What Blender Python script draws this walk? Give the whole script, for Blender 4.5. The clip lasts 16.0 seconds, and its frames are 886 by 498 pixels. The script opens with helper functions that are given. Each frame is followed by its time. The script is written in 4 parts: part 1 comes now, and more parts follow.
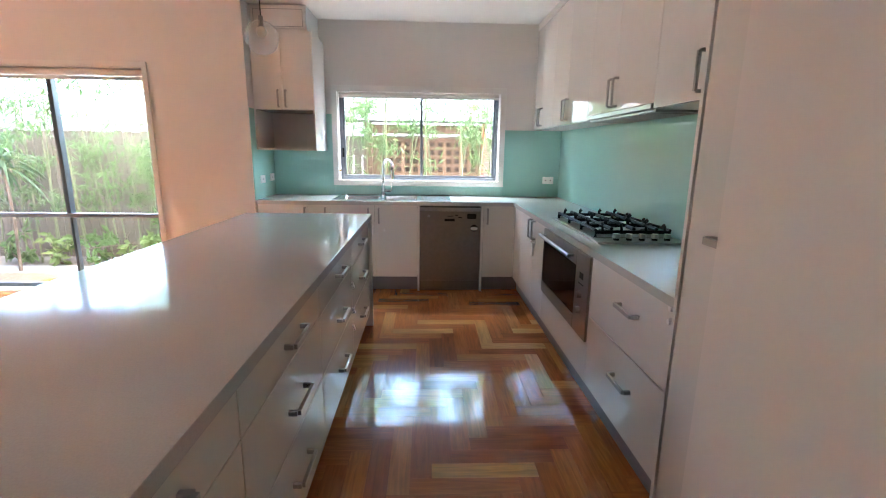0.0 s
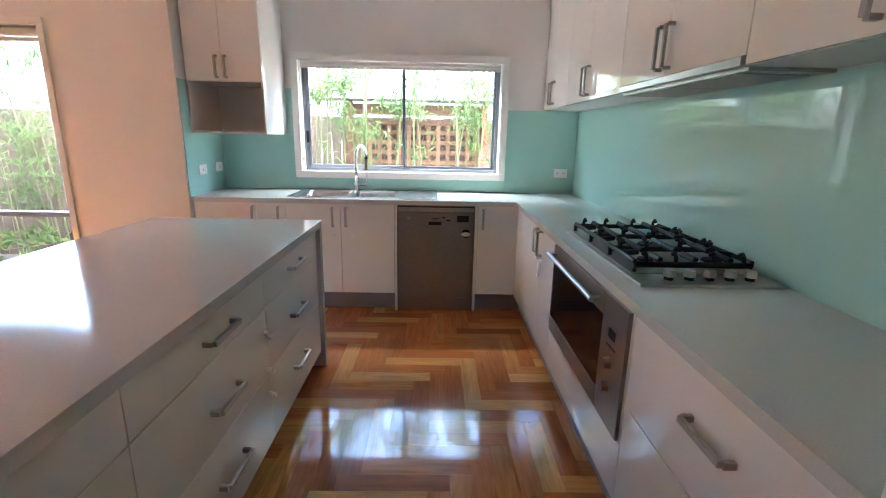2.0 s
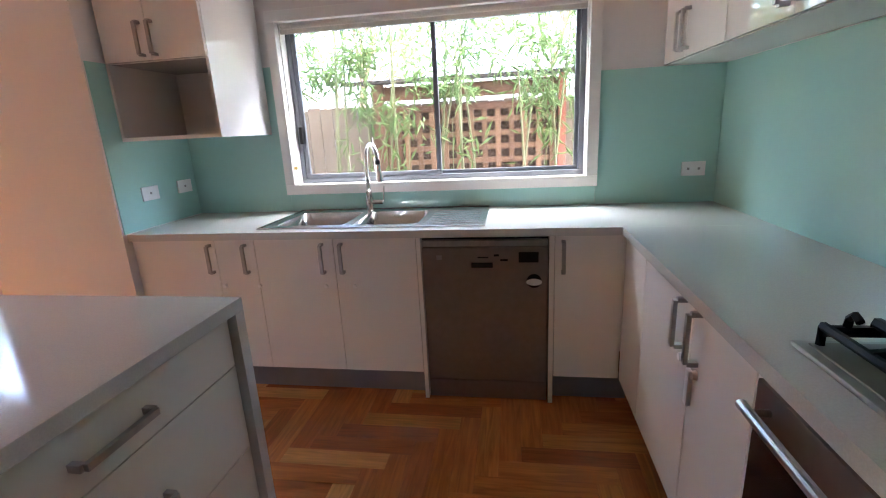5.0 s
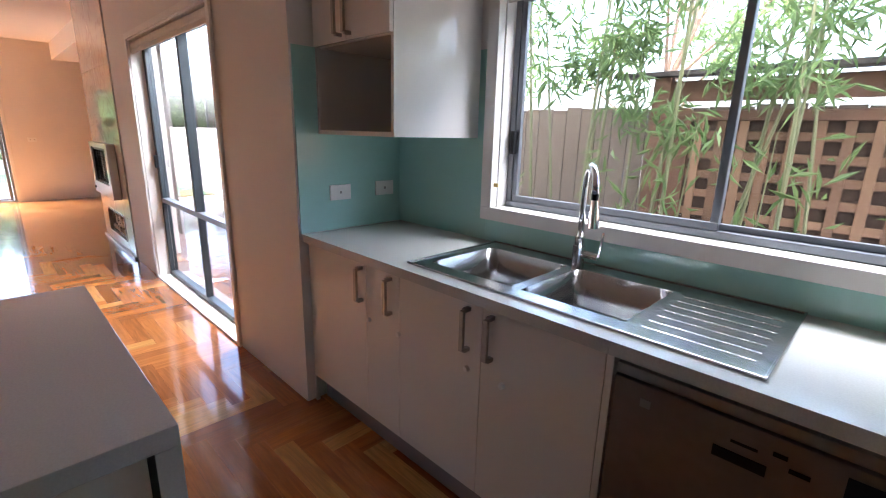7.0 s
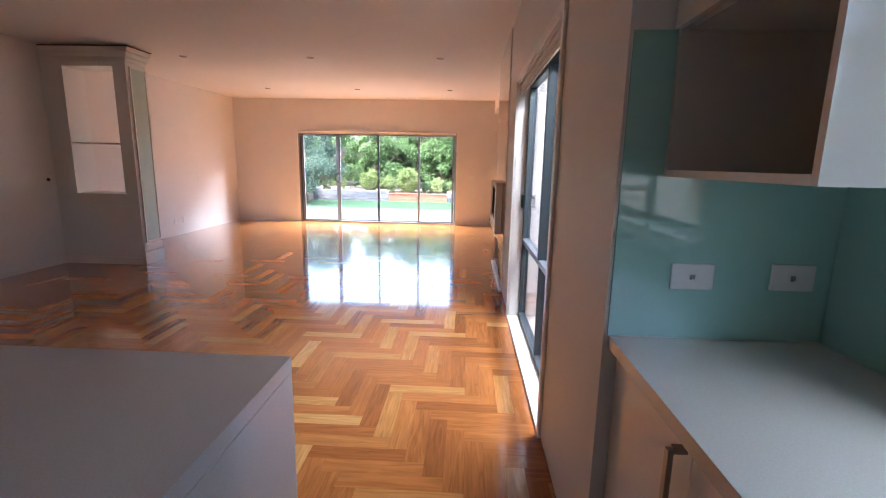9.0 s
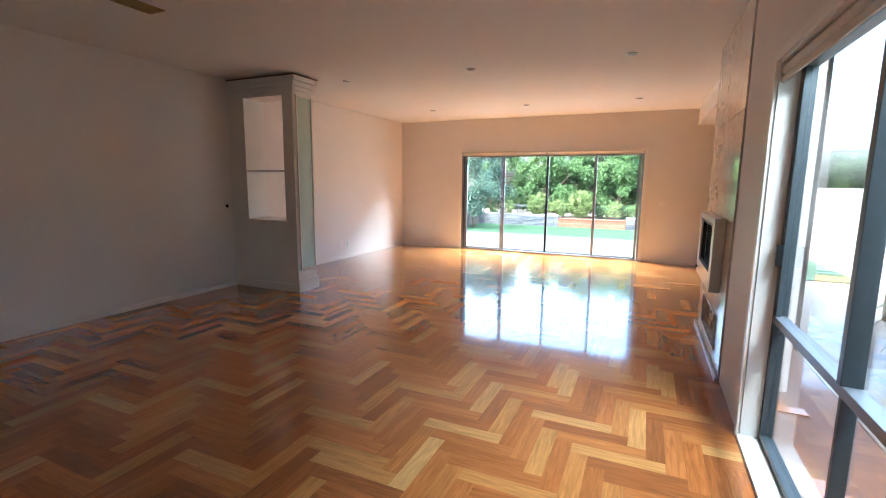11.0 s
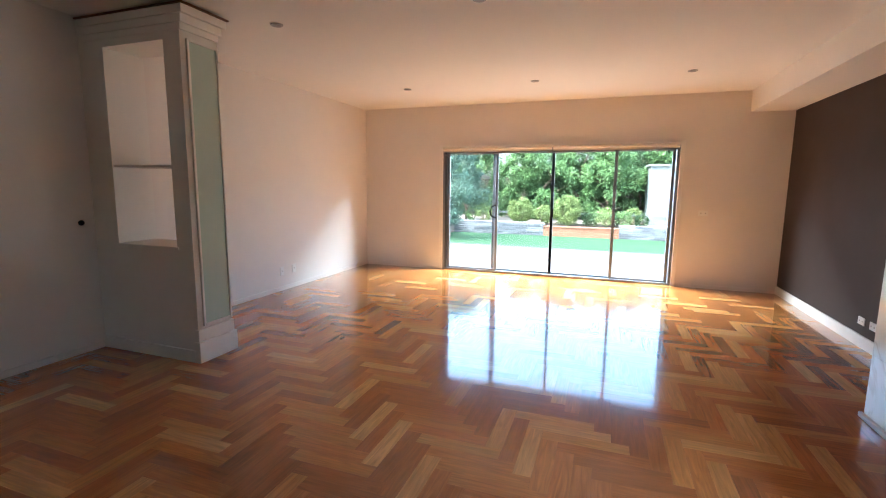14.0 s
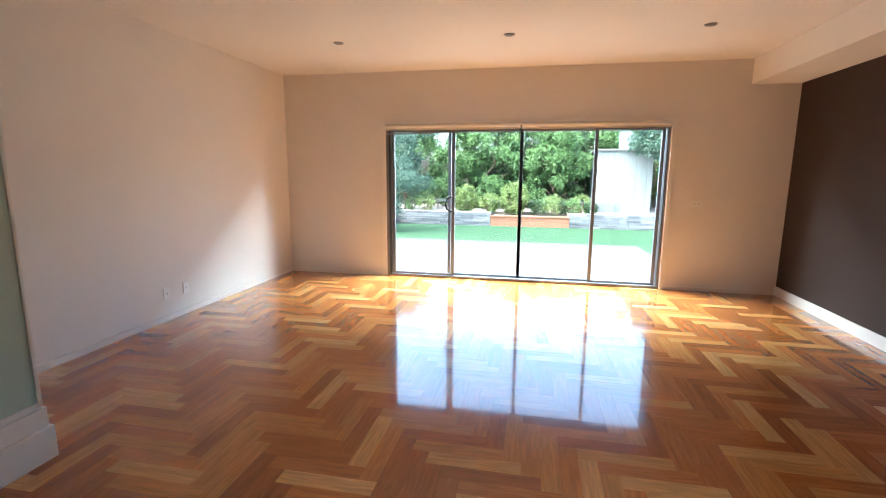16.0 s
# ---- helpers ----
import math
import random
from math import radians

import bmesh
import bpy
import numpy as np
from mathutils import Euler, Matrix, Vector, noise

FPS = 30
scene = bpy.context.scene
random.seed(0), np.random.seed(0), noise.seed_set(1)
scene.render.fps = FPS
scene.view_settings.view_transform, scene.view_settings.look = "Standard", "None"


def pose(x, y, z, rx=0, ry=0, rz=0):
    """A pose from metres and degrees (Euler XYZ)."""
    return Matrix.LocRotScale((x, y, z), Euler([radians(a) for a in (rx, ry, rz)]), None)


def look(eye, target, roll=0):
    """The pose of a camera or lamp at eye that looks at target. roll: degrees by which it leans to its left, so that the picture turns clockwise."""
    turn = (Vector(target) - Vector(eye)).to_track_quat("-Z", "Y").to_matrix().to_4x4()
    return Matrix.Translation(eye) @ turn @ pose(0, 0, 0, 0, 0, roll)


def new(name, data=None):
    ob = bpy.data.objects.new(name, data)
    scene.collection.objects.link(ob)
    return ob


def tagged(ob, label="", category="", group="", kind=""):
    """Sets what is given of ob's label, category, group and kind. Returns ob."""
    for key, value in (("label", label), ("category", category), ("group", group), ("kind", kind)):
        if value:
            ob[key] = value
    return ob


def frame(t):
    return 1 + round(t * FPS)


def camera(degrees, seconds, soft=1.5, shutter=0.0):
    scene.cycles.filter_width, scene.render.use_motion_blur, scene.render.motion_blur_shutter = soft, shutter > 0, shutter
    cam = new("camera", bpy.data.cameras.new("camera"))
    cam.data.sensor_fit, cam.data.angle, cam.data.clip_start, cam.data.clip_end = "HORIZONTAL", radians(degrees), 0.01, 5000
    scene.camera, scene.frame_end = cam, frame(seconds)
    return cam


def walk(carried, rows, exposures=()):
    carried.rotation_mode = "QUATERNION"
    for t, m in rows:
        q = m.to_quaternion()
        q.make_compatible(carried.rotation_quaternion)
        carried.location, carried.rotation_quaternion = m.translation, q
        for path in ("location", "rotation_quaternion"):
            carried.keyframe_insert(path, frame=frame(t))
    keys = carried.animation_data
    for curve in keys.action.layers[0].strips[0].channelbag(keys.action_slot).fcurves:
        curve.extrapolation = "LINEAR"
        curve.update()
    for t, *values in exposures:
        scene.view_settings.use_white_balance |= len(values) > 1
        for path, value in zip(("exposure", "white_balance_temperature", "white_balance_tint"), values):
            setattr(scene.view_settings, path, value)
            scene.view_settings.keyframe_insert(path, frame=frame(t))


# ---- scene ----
cam = camera(88.4, 16.0, soft=1.1)
PATH = [
    (0, (0.224, -0.569, 1.385), (0.302, 1.384, 0.962), 0.8),
    (0.5, (0.309, -0.363, 1.444), (0.279, 1.592, 1.026), 1.3),
    (1, (0.415, -0.133, 1.417), (0.432, 1.812, 0.952), 1.2),
    (1.5, (0.479, 0.094, 1.385), (0.434, 2.027, 0.876), 1.5),
    (2, (0.46, 0.36, 1.386), (0.497, 2.3, 0.901), 1.2),
    (2.5, (0.397, 0.584, 1.392), (0.528, 2.508, 0.86), 0.5),
    (3, (0.46, 0.821, 1.369), (0.511, 2.774, 0.943), 0.5),
    (5.5, (0.614, 2.047, 1.354), (0.225, 3.938, 0.829), -2.1),
    (6, (0.582, 2.328, 1.376), (0.038, 4.199, 0.921), -0.2),
    (6.5, (0.598, 2.557, 1.377), (-0.366, 4.255, 0.945), 0.0),
    (7, (0.594, 2.775, 1.39), (-0.771, 4.149, 0.891), 1.4),
    (7.5, (0.472, 2.979, 1.379), (-1.172, 4.024, 0.926), 1.6),
    (8, (0.337, 3.146, 1.384), (-1.499, 3.805, 0.941), -0.1),
    (8.5, (0.154, 3.309, 1.396), (-1.797, 3.48, 0.994), 1.9),
    (9, (-0.078, 3.373, 1.39), (-2.041, 3.276, 1.019), 1.1),
    (9.5, (-0.385, 3.358, 1.424), (-2.333, 3.071, 1.073), 0.2),
    (10, (-0.64, 3.373, 1.433), (-2.507, 2.737, 1.101), 1.0),
    (12.5, (-2.145, 2.682, 1.443), (-3.934, 1.832, 1.163), 0.5),
    (13, (-2.417, 2.518, 1.411), (-4.236, 1.745, 1.108), 1.0),
    (13.5, (-2.739, 2.376, 1.405), (-4.549, 1.58, 1.109), 2.3),
    (14, (-3.08, 2.169, 1.42), (-4.947, 1.506, 1.147), 0.6),
    (14.5, (-3.386, 2.001, 1.409), (-5.292, 1.471, 1.116), 0.3),
    (15, (-3.784, 1.885, 1.401), (-5.697, 1.351, 1.162), 1.9),
    (15.5, (-4.06, 1.686, 1.415), (-5.982, 1.206, 1.146), 1.2),
    (16, (-4.387, 1.526, 1.43), (-6.323, 1.148, 1.1), 0.4),
]
EXPOSURES = [(0, 6.0, 5550, 6), (3, 6.0, 5700, 10), (5.5, 5.2, 5900, 15), (7, 4.5, 5800, 14), (9, 4.15, 5500, 11), (10, 4.15, 5250, 2), (12.5, 4.2, 5200, -4), (15, 3.95, 5150, -7), (16, 3.9, 5250, -7)]
walk(cam, [(t, look(eye, target, roll)) for t, eye, target, roll in PATH], EXPOSURES)

# ---- world and sun: bright hazy sky ----
world = bpy.data.worlds.new("world")
scene.world = world
world.use_nodes = True
wn = world.node_tree
sky = wn.nodes.new("ShaderNodeTexSky")
sky.sky_type = "NISHITA"
sky.sun_disc = False
sky.sun_elevation, sky.sun_rotation = radians(58), radians(150)
sky.dust_density, sky.air_density = 8.0, 1.0
wn.links.new(sky.outputs[0], wn.nodes["Background"].inputs[0])
wn.nodes["Background"].inputs[1].default_value = 0.15
sun_data = bpy.data.lights.new("sun", "SUN")
sun_data.energy, sun_data.angle, sun_data.color = 0.35, radians(12), (1.0, 0.96, 0.9)
sun = new("sun", sun_data)
sun.matrix_world = look((0, 0, 30), (9.2, 15.9 - 32, 0))


def sky_lamp(name, eye, target, w, h, power, col=(1.0, 0.98, 0.95)):
    d = bpy.data.lights.new(name, "AREA")
    d.shape, d.size, d.size_y, d.energy, d.color = "RECTANGLE", w, h, power, col
    o = new(name, d)
    o.matrix_world = look(eye, target)
    return o


# sky light that falls in steeply, close under the heads of the glazed openings
sky_lamp("sky_light_door", (-11.6, 1.35, 3.5), (-8.5, 1.35, 0.6), 5.0, 1.2, 185)
sky_lamp("sky_light_side", (-3.2, 4.36, 2.76), (-3.2, 2.7, 0.2), 1.8, 0.7, 20)
sky_lamp("sky_light_kitchen", (0.15, 4.88, 2.66), (0.15, 3.5, 0.6), 1.65, 0.5, 5)


# ---- materials ----
def mat(name, col, rough=0.5, metal=0.0, noise_scale=0, vary=0.0, bump=0.0, bump_scale=60, coat=0.0, second=None, spec=0.5):
    m = bpy.data.materials.new(name)
    m.use_nodes = True
    nt = m.node_tree
    b = nt.nodes["Principled BSDF"]
    b.inputs["Base Color"].default_value = (*col, 1)
    b.inputs["Roughness"].default_value = rough
    b.inputs["Metallic"].default_value = metal
    b.inputs["Coat Weight"].default_value = coat
    b.inputs["Coat Roughness"].default_value = 0.04
    b.inputs["Specular IOR Level"].default_value = spec
    tc = nt.nodes.new("ShaderNodeTexCoord")
    if noise_scale:
        n = nt.nodes.new("ShaderNodeTexNoise")
        n.inputs["Scale"].default_value, n.inputs["Detail"].default_value = noise_scale, 6
        nt.links.new(tc.outputs["Object"], n.inputs["Vector"])
        r = nt.nodes.new("ShaderNodeValToRGB")
        c2 = second or tuple(min(1, c * (1 + vary)) for c in col)
        c1 = tuple(c * (1 - vary) for c in col) if second is None else col
        r.color_ramp.elements[0].color, r.color_ramp.elements[1].color = (*c1, 1), (*c2, 1)
        r.color_ramp.elements[0].position, r.color_ramp.elements[1].position = 0.3, 0.7
        nt.links.new(n.outputs["Fac"], r.inputs[0])
        nt.links.new(r.outputs[0], b.inputs["Base Color"])
        mr = nt.nodes.new("ShaderNodeMapRange")
        mr.inputs["To Min"].default_value, mr.inputs["To Max"].default_value = rough * 0.85, min(1, rough * 1.2)
        nt.links.new(n.outputs["Fac"], mr.inputs["Value"])
        nt.links.new(mr.outputs[0], b.inputs["Roughness"])
    if bump:
        n2 = nt.nodes.new("ShaderNodeTexNoise")
        n2.inputs["Scale"].default_value, n2.inputs["Detail"].default_value = bump_scale, 4
        nt.links.new(tc.outputs["Object"], n2.inputs["Vector"])
        bp = nt.nodes.new("ShaderNodeBump")
        bp.inputs["Strength"].default_value, bp.inputs["Distance"].default_value = bump, 0.004
        nt.links.new(n2.outputs["Fac"], bp.inputs["Height"])
        nt.links.new(bp.outputs[0], b.inputs["Normal"])
    return m


def island_vary(m, low, high, use_object=False):
    """Colour from dark to light at random, piece by piece."""
    nt = m.node_tree
    b = nt.nodes["Principled BSDF"]
    if use_object:
        src = nt.nodes.new("ShaderNodeObjectInfo").outputs["Random"]
    else:
        src = nt.nodes.new("ShaderNodeNewGeometry").outputs["Random Per Island"]
    r = nt.nodes.new("ShaderNodeValToRGB")
    r.color_ramp.elements[0].color, r.color_ramp.elements[1].color = (*low, 1), (*high, 1)
    nt.links.new(src, r.inputs[0])
    nt.links.new(r.outputs[0], b.inputs["Base Color"])
    return m


def leaf_mat(name, low, high):
    m = island_vary(mat(name, low, 0.55, spec=0.25), low, high)
    b = m.node_tree.nodes["Principled BSDF"]
    tr = m.node_tree.nodes.new("ShaderNodeBsdfTranslucent")
    tr.inputs[0].default_value = (*[c * 1.4 for c in high], 1)
    mx = m.node_tree.nodes.new("ShaderNodeMixShader")
    mx.inputs[0].default_value = 0.4
    out = m.node_tree.nodes["Material Output"]
    m.node_tree.links.new(b.outputs[0], mx.inputs[1])
    m.node_tree.links.new(tr.outputs[0], mx.inputs[2])
    m.node_tree.links.new(mx.outputs[0], out.inputs[0])
    return m


def parquet_mat(name, use_object):
    """Varnished timber block: a colour of its own for each block, grain along its length (u)."""
    m = bpy.data.materials.new(name)
    m.use_nodes = True
    nt = m.node_tree
    L, N = nt.links.new, nt.nodes.new
    b = nt.nodes["Principled BSDF"]
    rnd = N("ShaderNodeObjectInfo").outputs["Random"] if use_object else N("ShaderNodeNewGeometry").outputs["Random Per Island"]
    ramp = N("ShaderNodeValToRGB")
    ramp.color_ramp.interpolation = "LINEAR"
    e = ramp.color_ramp.elements
    e[0].position, e[0].color = 0.0, (0.28, 0.092, 0.025, 1)
    e[1].position, e[1].color = 1.0, (0.66, 0.37, 0.13, 1)
    for p, c in ((0.18, (0.34, 0.112, 0.028)), (0.6, (0.46, 0.165, 0.040)), (0.82, (0.52, 0.235, 0.065))):
        x = e.new(p)
        x.color = (*c, 1)
    L(rnd, ramp.inputs[0])
    uv = N("ShaderNodeUVMap")
    mp = N("ShaderNodeVectorMath")
    mp.operation = "MULTIPLY"
    mp.inputs[1].default_value = (2.2, 26.0, 1.0)
    L(uv.outputs[0], mp.inputs[0])
    off = N("ShaderNodeMath")
    off.operation = "MULTIPLY"
    off.inputs[1].default_value = 91.0
    L(rnd, off.inputs[0])
    cmb = N("ShaderNodeCombineXYZ")
    L(off.outputs[0], cmb.inputs[0])
    L(off.outputs[0], cmb.inputs[1])
    add = N("ShaderNodeVectorMath")
    L(mp.outputs[0], add.inputs[0])
    L(cmb.outputs[0], add.inputs[1])
    g = N("ShaderNodeTexNoise")
    g.inputs["Scale"].default_value, g.inputs["Detail"].default_value, g.inputs["Distortion"].default_value = 1.6, 5, 1.2
    L(add.outputs[0], g.inputs["Vector"])
    gr = N("ShaderNodeMapRange")
    gr.inputs["From Min"].default_value, gr.inputs["From Max"].default_value = 0.3, 0.7
    gr.inputs["To Min"].default_value, gr.inputs["To Max"].default_value = 0.72, 1.2
    L(g.outputs["Fac"], gr.inputs["Value"])
    mul = N("ShaderNodeVectorMath")
    mul.operation = "SCALE"
    L(ramp.outputs[0], mul.inputs[0])
    L(gr.outputs[0], mul.inputs["Scale"])
    L(mul.outputs[0], b.inputs["Base Color"])
    # varnish, a little uneven
    tc = N("ShaderNodeNewGeometry")
    wv = N("ShaderNodeTexNoise")
    wv.inputs["Scale"].default_value, wv.inputs["Detail"].default_value = 7.0, 3
    L(tc.outputs["Position"], wv.inputs["Vector"])
    rr = N("ShaderNodeMapRange")
    rr.inputs["To Min"].default_value, rr.inputs["To Max"].default_value = 0.1, 0.26
    L(wv.outputs["Fac"], rr.inputs["Value"])
    L(rr.outputs[0], b.inputs["Roughness"])
    bp = N("ShaderNodeBump")
    bp.inputs["Strength"].default_value, bp.inputs["Distance"].default_value = 0.035, 0.006
    L(wv.outputs["Fac"], bp.inputs["Height"])
    L(bp.outputs[0], b.inputs["Normal"])
    b.inputs["Specular IOR Level"].default_value = 0.15
    b.inputs["Coat Weight"].default_value, b.inputs["Coat Roughness"].default_value = 1.0, 0.06
    return m


def marble_mat():
    m = mat("marble", (0.74, 0.72, 0.70), 0.06, coat=0.5)
    nt = m.node_tree
    b = nt.nodes["Principled BSDF"]
    tc = nt.nodes.new("ShaderNodeTexCoord")
    n = nt.nodes.new("ShaderNodeTexNoise")
    n.inputs["Scale"].default_value, n.inputs["Detail"].default_value, n.inputs["Distortion"].default_value = 1.5, 8, 2.0
    nt.links.new(tc.outputs["Object"], n.inputs["Vector"])
    r = nt.nodes.new("ShaderNodeValToRGB")
    r.color_ramp.elements[0].position, r.color_ramp.elements[0].color = 0.47, (0.76, 0.74, 0.72, 1)
    r.color_ramp.elements[1].position, r.color_ramp.elements[1].color = 0.53, (0.76, 0.74, 0.72, 1)
    v = r.color_ramp.elements.new(0.5)
    v.color = (0.62, 0.57, 0.53, 1)
    nt.links.new(n.outputs["Fac"], r.inputs[0])
    nt.links.new(r.outputs[0], b.inputs["Base Color"])
    return m


def glass_mat(name, tint=(1, 1, 1), gloss=0.025):
    m = bpy.data.materials.new(name)
    m.use_nodes = True
    nt = m.node_tree
    nt.nodes.remove(nt.nodes["Principled BSDF"])
    t = nt.nodes.new("ShaderNodeBsdfTransparent")
    t.inputs[0].default_value = (*tint, 1)
    g = nt.nodes.new("ShaderNodeBsdfGlossy")
    g.inputs["Roughness"].default_value = 0.0
    lw = nt.nodes.new("ShaderNodeLayerWeight")
    pw = nt.nodes.new("ShaderNodeMath")
    pw.operation = "POWER"
    pw.inputs[1].default_value = 4.0
    nt.links.new(lw.outputs["Facing"], pw.inputs[0])
    f = nt.nodes.new("ShaderNodeMapRange")
    f.inputs["To Min"].default_value, f.inputs["To Max"].default_value = gloss, 0.9
    nt.links.new(pw.outputs[0], f.inputs["Value"])
    mx = nt.nodes.new("ShaderNodeMixShader")
    nt.links.new(f.outputs[0], mx.inputs[0])
    nt.links.new(t.outputs[0], mx.inputs[1])
    nt.links.new(g.outputs[0], mx.inputs[2])
    nt.links.new(mx.outputs[0], nt.nodes["Material Output"].inputs[0])
    return m


WALL = mat("wall_paint", (0.78, 0.735, 0.70), 0.55, noise_scale=3, vary=0.015, bump=0.08, bump_scale=180)
CEIL = mat("ceiling_paint", (0.80, 0.77, 0.73), 0.8, noise_scale=2, vary=0.012, bump=0.05, bump_scale=150)
BROWN = mat("brown_paint", (0.038, 0.023, 0.018), 0.6, noise_scale=3, vary=0.06, bump=0.08, bump_scale=160, spec=0.3)
TRIM = mat("trim_paint", (0.80, 0.77, 0.73), 0.3, noise_scale=4, vary=0.02)
CAB = mat("gloss_cabinet", (0.80, 0.77, 0.73), 0.035, noise_scale=2, vary=0.012)
CABIN = mat("cabinet_inside", (0.74, 0.70, 0.66), 0.4, noise_scale=3, vary=0.02)
DRAWER = mat("gloss_drawer", (0.72, 0.70, 0.63), 0.1, noise_scale=2, vary=0.015, coat=0.3)
STONE = mat("stone_top", (0.56, 0.55, 0.53), 0.1, noise_scale=220, vary=0.05, coat=0.2)
STONE_N = mat("pale_stone_top", (0.60, 0.61, 0.58), 0.13, noise_scale=220, vary=0.05, coat=0.2)
TEAL = mat("teal_glass", (0.39, 0.64, 0.575), 0.012, noise_scale=1.5, vary=0.02)
GREENP = mat("frosted_green", (0.50, 0.62, 0.54), 0.25, noise_scale=2, vary=0.02)
KICK = mat("kickboard", (0.22, 0.20, 0.21), 0.35, noise_scale=8, vary=0.06)
STEEL = mat("brushed_steel", (0.40, 0.385, 0.37), 0.3, 1.0, noise_scale=40, vary=0.08)
DARKSTEEL = mat("dark_steel", (0.27, 0.235, 0.215), 0.36, 0.85, noise_scale=30, vary=0.06)
SINKST = mat("sink_steel", (0.45, 0.445, 0.44), 0.2, 1.0, noise_scale=30, vary=0.06)
CHROME = mat("chrome", (0.8, 0.8, 0.8), 0.06, 1.0)
BLACK = mat("black_enamel", (0.010, 0.010, 0.011), 0.5, noise_scale=20, vary=0.2, spec=0.22)
FIREGL = mat("fire_glass", (0.30, 0.30, 0.31), 0.05, 0.7)
OVENGL = mat("oven_glass", (0.008, 0.008, 0.009), 0.05, spec=0.35)
GREYP = mat("grey_mark", (0.35, 0.33, 0.32), 0.4, noise_scale=20, vary=0.05)
ALU = mat("grey_aluminium", (0.20, 0.215, 0.24), 0.4, 0.4, noise_scale=20, vary=0.05)
DARKALU = mat("dark_aluminium", (0.06, 0.075, 0.085), 0.4, 0.3, noise_scale=20, vary=0.08)
BLIND = mat("blind_fabric", (0.70, 0.66, 0.60), 0.8, noise_scale=90, vary=0.06, bump=0.15, bump_scale=400)
PLASTIC = mat("white_plastic", (0.82, 0.81, 0.79), 0.3, noise_scale=10, vary=0.02)
YELLOW = mat("yellowed_plastic", (0.6, 0.42, 0.12), 0.4, noise_scale=30, vary=0.1)
GLASS = glass_mat("window_glass")
GLOBE = glass_mat("lamp_glass", (0.93, 0.92, 0.91), 0.09)
MARBLE = marble_mat()
FIREWHITE = mat("white_enamel", (0.62, 0.65, 0.68), 0.18, noise_scale=6, vary=0.02)
BRASS = mat("aged_brass", (0.42, 0.31, 0.12), 0.45, 0.6, noise_scale=30, vary=0.15)
LOG = island_vary(mat("log_end", (0.5, 0.36, 0.22), 0.8, bump=0.3, bump_scale=80), (0.34, 0.22, 0.13), (0.7, 0.56, 0.4))
BARK = mat("bark", (0.11, 0.075, 0.05), 0.9, noise_scale=18, vary=0.35, bump=0.6, bump_scale=30)
JOINT = mat("floor_joint", (0.13, 0.05, 0.018), 0.5, noise_scale=10, vary=0.2)
PARQ = parquet_mat("parquet_block", True)
PARQ_REST = parquet_mat("parquet_rest", False)
GRASS = mat("artificial_lawn", (0.03, 0.056, 0.03), 0.95, noise_scale=6, vary=0.16, bump=0.5, bump_scale=90, spec=0.05)
EARTH = mat("garden_ground", (0.14, 0.12, 0.10), 0.9, noise_scale=5, vary=0.25, bump=0.6, bump_scale=25)
GRAVEL = mat("pale_gravel", (0.24, 0.23, 0.21), 0.9, noise_scale=40, vary=0.3, bump=0.9, bump_scale=60)
DECK = mat("weathered_deck", (0.06, 0.055, 0.051), 0.85, noise_scale=9, vary=0.2, bump=0.3, bump_scale=50, spec=0.15)
FENCE = island_vary(mat("fence_paling", (0.3, 0.22, 0.15), 0.85, bump=0.5, bump_scale=40), (0.075, 0.06, 0.047), (0.14, 0.115, 0.09))
LATTICE = mat("red_timber", (0.11, 0.058, 0.035), 0.75, noise_scale=14, vary=0.25, bump=0.4, bump_scale=50)
REDPOST = mat("red_post", (0.25, 0.08, 0.05), 0.7, noise_scale=14, vary=0.2)
SLAT = island_vary(mat("lattice_slat", (0.2, 0.11, 0.06), 0.8, bump=0.4, bump_scale=50), (0.13, 0.075, 0.045), (0.21, 0.125, 0.075), True)
# near-black brown: the shade in the lattice holes, put into the colour
LATSHADE = mat("lattice_shade_colour", (0.05, 0.03, 0.02), 0.85, noise_scale=12, vary=0.25, bump=0.4, bump_scale=50)
LEDGE = island_vary(mat("ledger_stone", (0.2, 0.2, 0.21), 0.85, bump=0.6, bump_scale=40), (0.07, 0.074, 0.082), (0.17, 0.172, 0.18))
PLANTER = mat("orange_timber", (0.2, 0.085, 0.045), 0.6, noise_scale=12, vary=0.2)
SHED = mat("shed_cladding", (0.17, 0.18, 0.18), 0.5, noise_scale=5, vary=0.05)
CANE = island_vary(mat("bamboo_cane", (0.35, 0.36, 0.15), 0.45), (0.11, 0.125, 0.055), (0.2, 0.21, 0.11))
LEAF_BAM = leaf_mat("bamboo_leaf", (0.045, 0.085, 0.025), (0.13, 0.19, 0.07))
LEAF_MID = leaf_mat("tree_leaf", (0.045, 0.09, 0.035), (0.13, 0.20, 0.075))
LEAF_DARK = leaf_mat("dark_leaf", (0.02, 0.042, 0.018), (0.055, 0.09, 0.04))
LEAF_BLUE = leaf_mat("grey_green_leaf", (0.04, 0.07, 0.05), (0.10, 0.15, 0.11))
LEAF_YEL = leaf_mat("yellow_green_leaf", (0.085, 0.12, 0.04), (0.19, 0.235, 0.085))
SKIRT_GREY = mat("grey_skirting", (0.55, 0.56, 0.58), 0.3, noise_scale=5, vary=0.03)


# ---- building helpers ----
BASE = {}


def thing(name, at, label, category, group="", kind=""):
    o = new(name)
    o.location = at
    o.empty_display_size = 0.1
    BASE[o.name] = Vector(at)
    return tagged(o, label, category, group, kind)


def finish(bm, name, material):
    me = bpy.data.meshes.new(name)
    bmesh.ops.recalc_face_normals(bm, faces=bm.faces)
    bm.to_mesh(me)
    bm.free()
    me.materials.append(material)
    return me


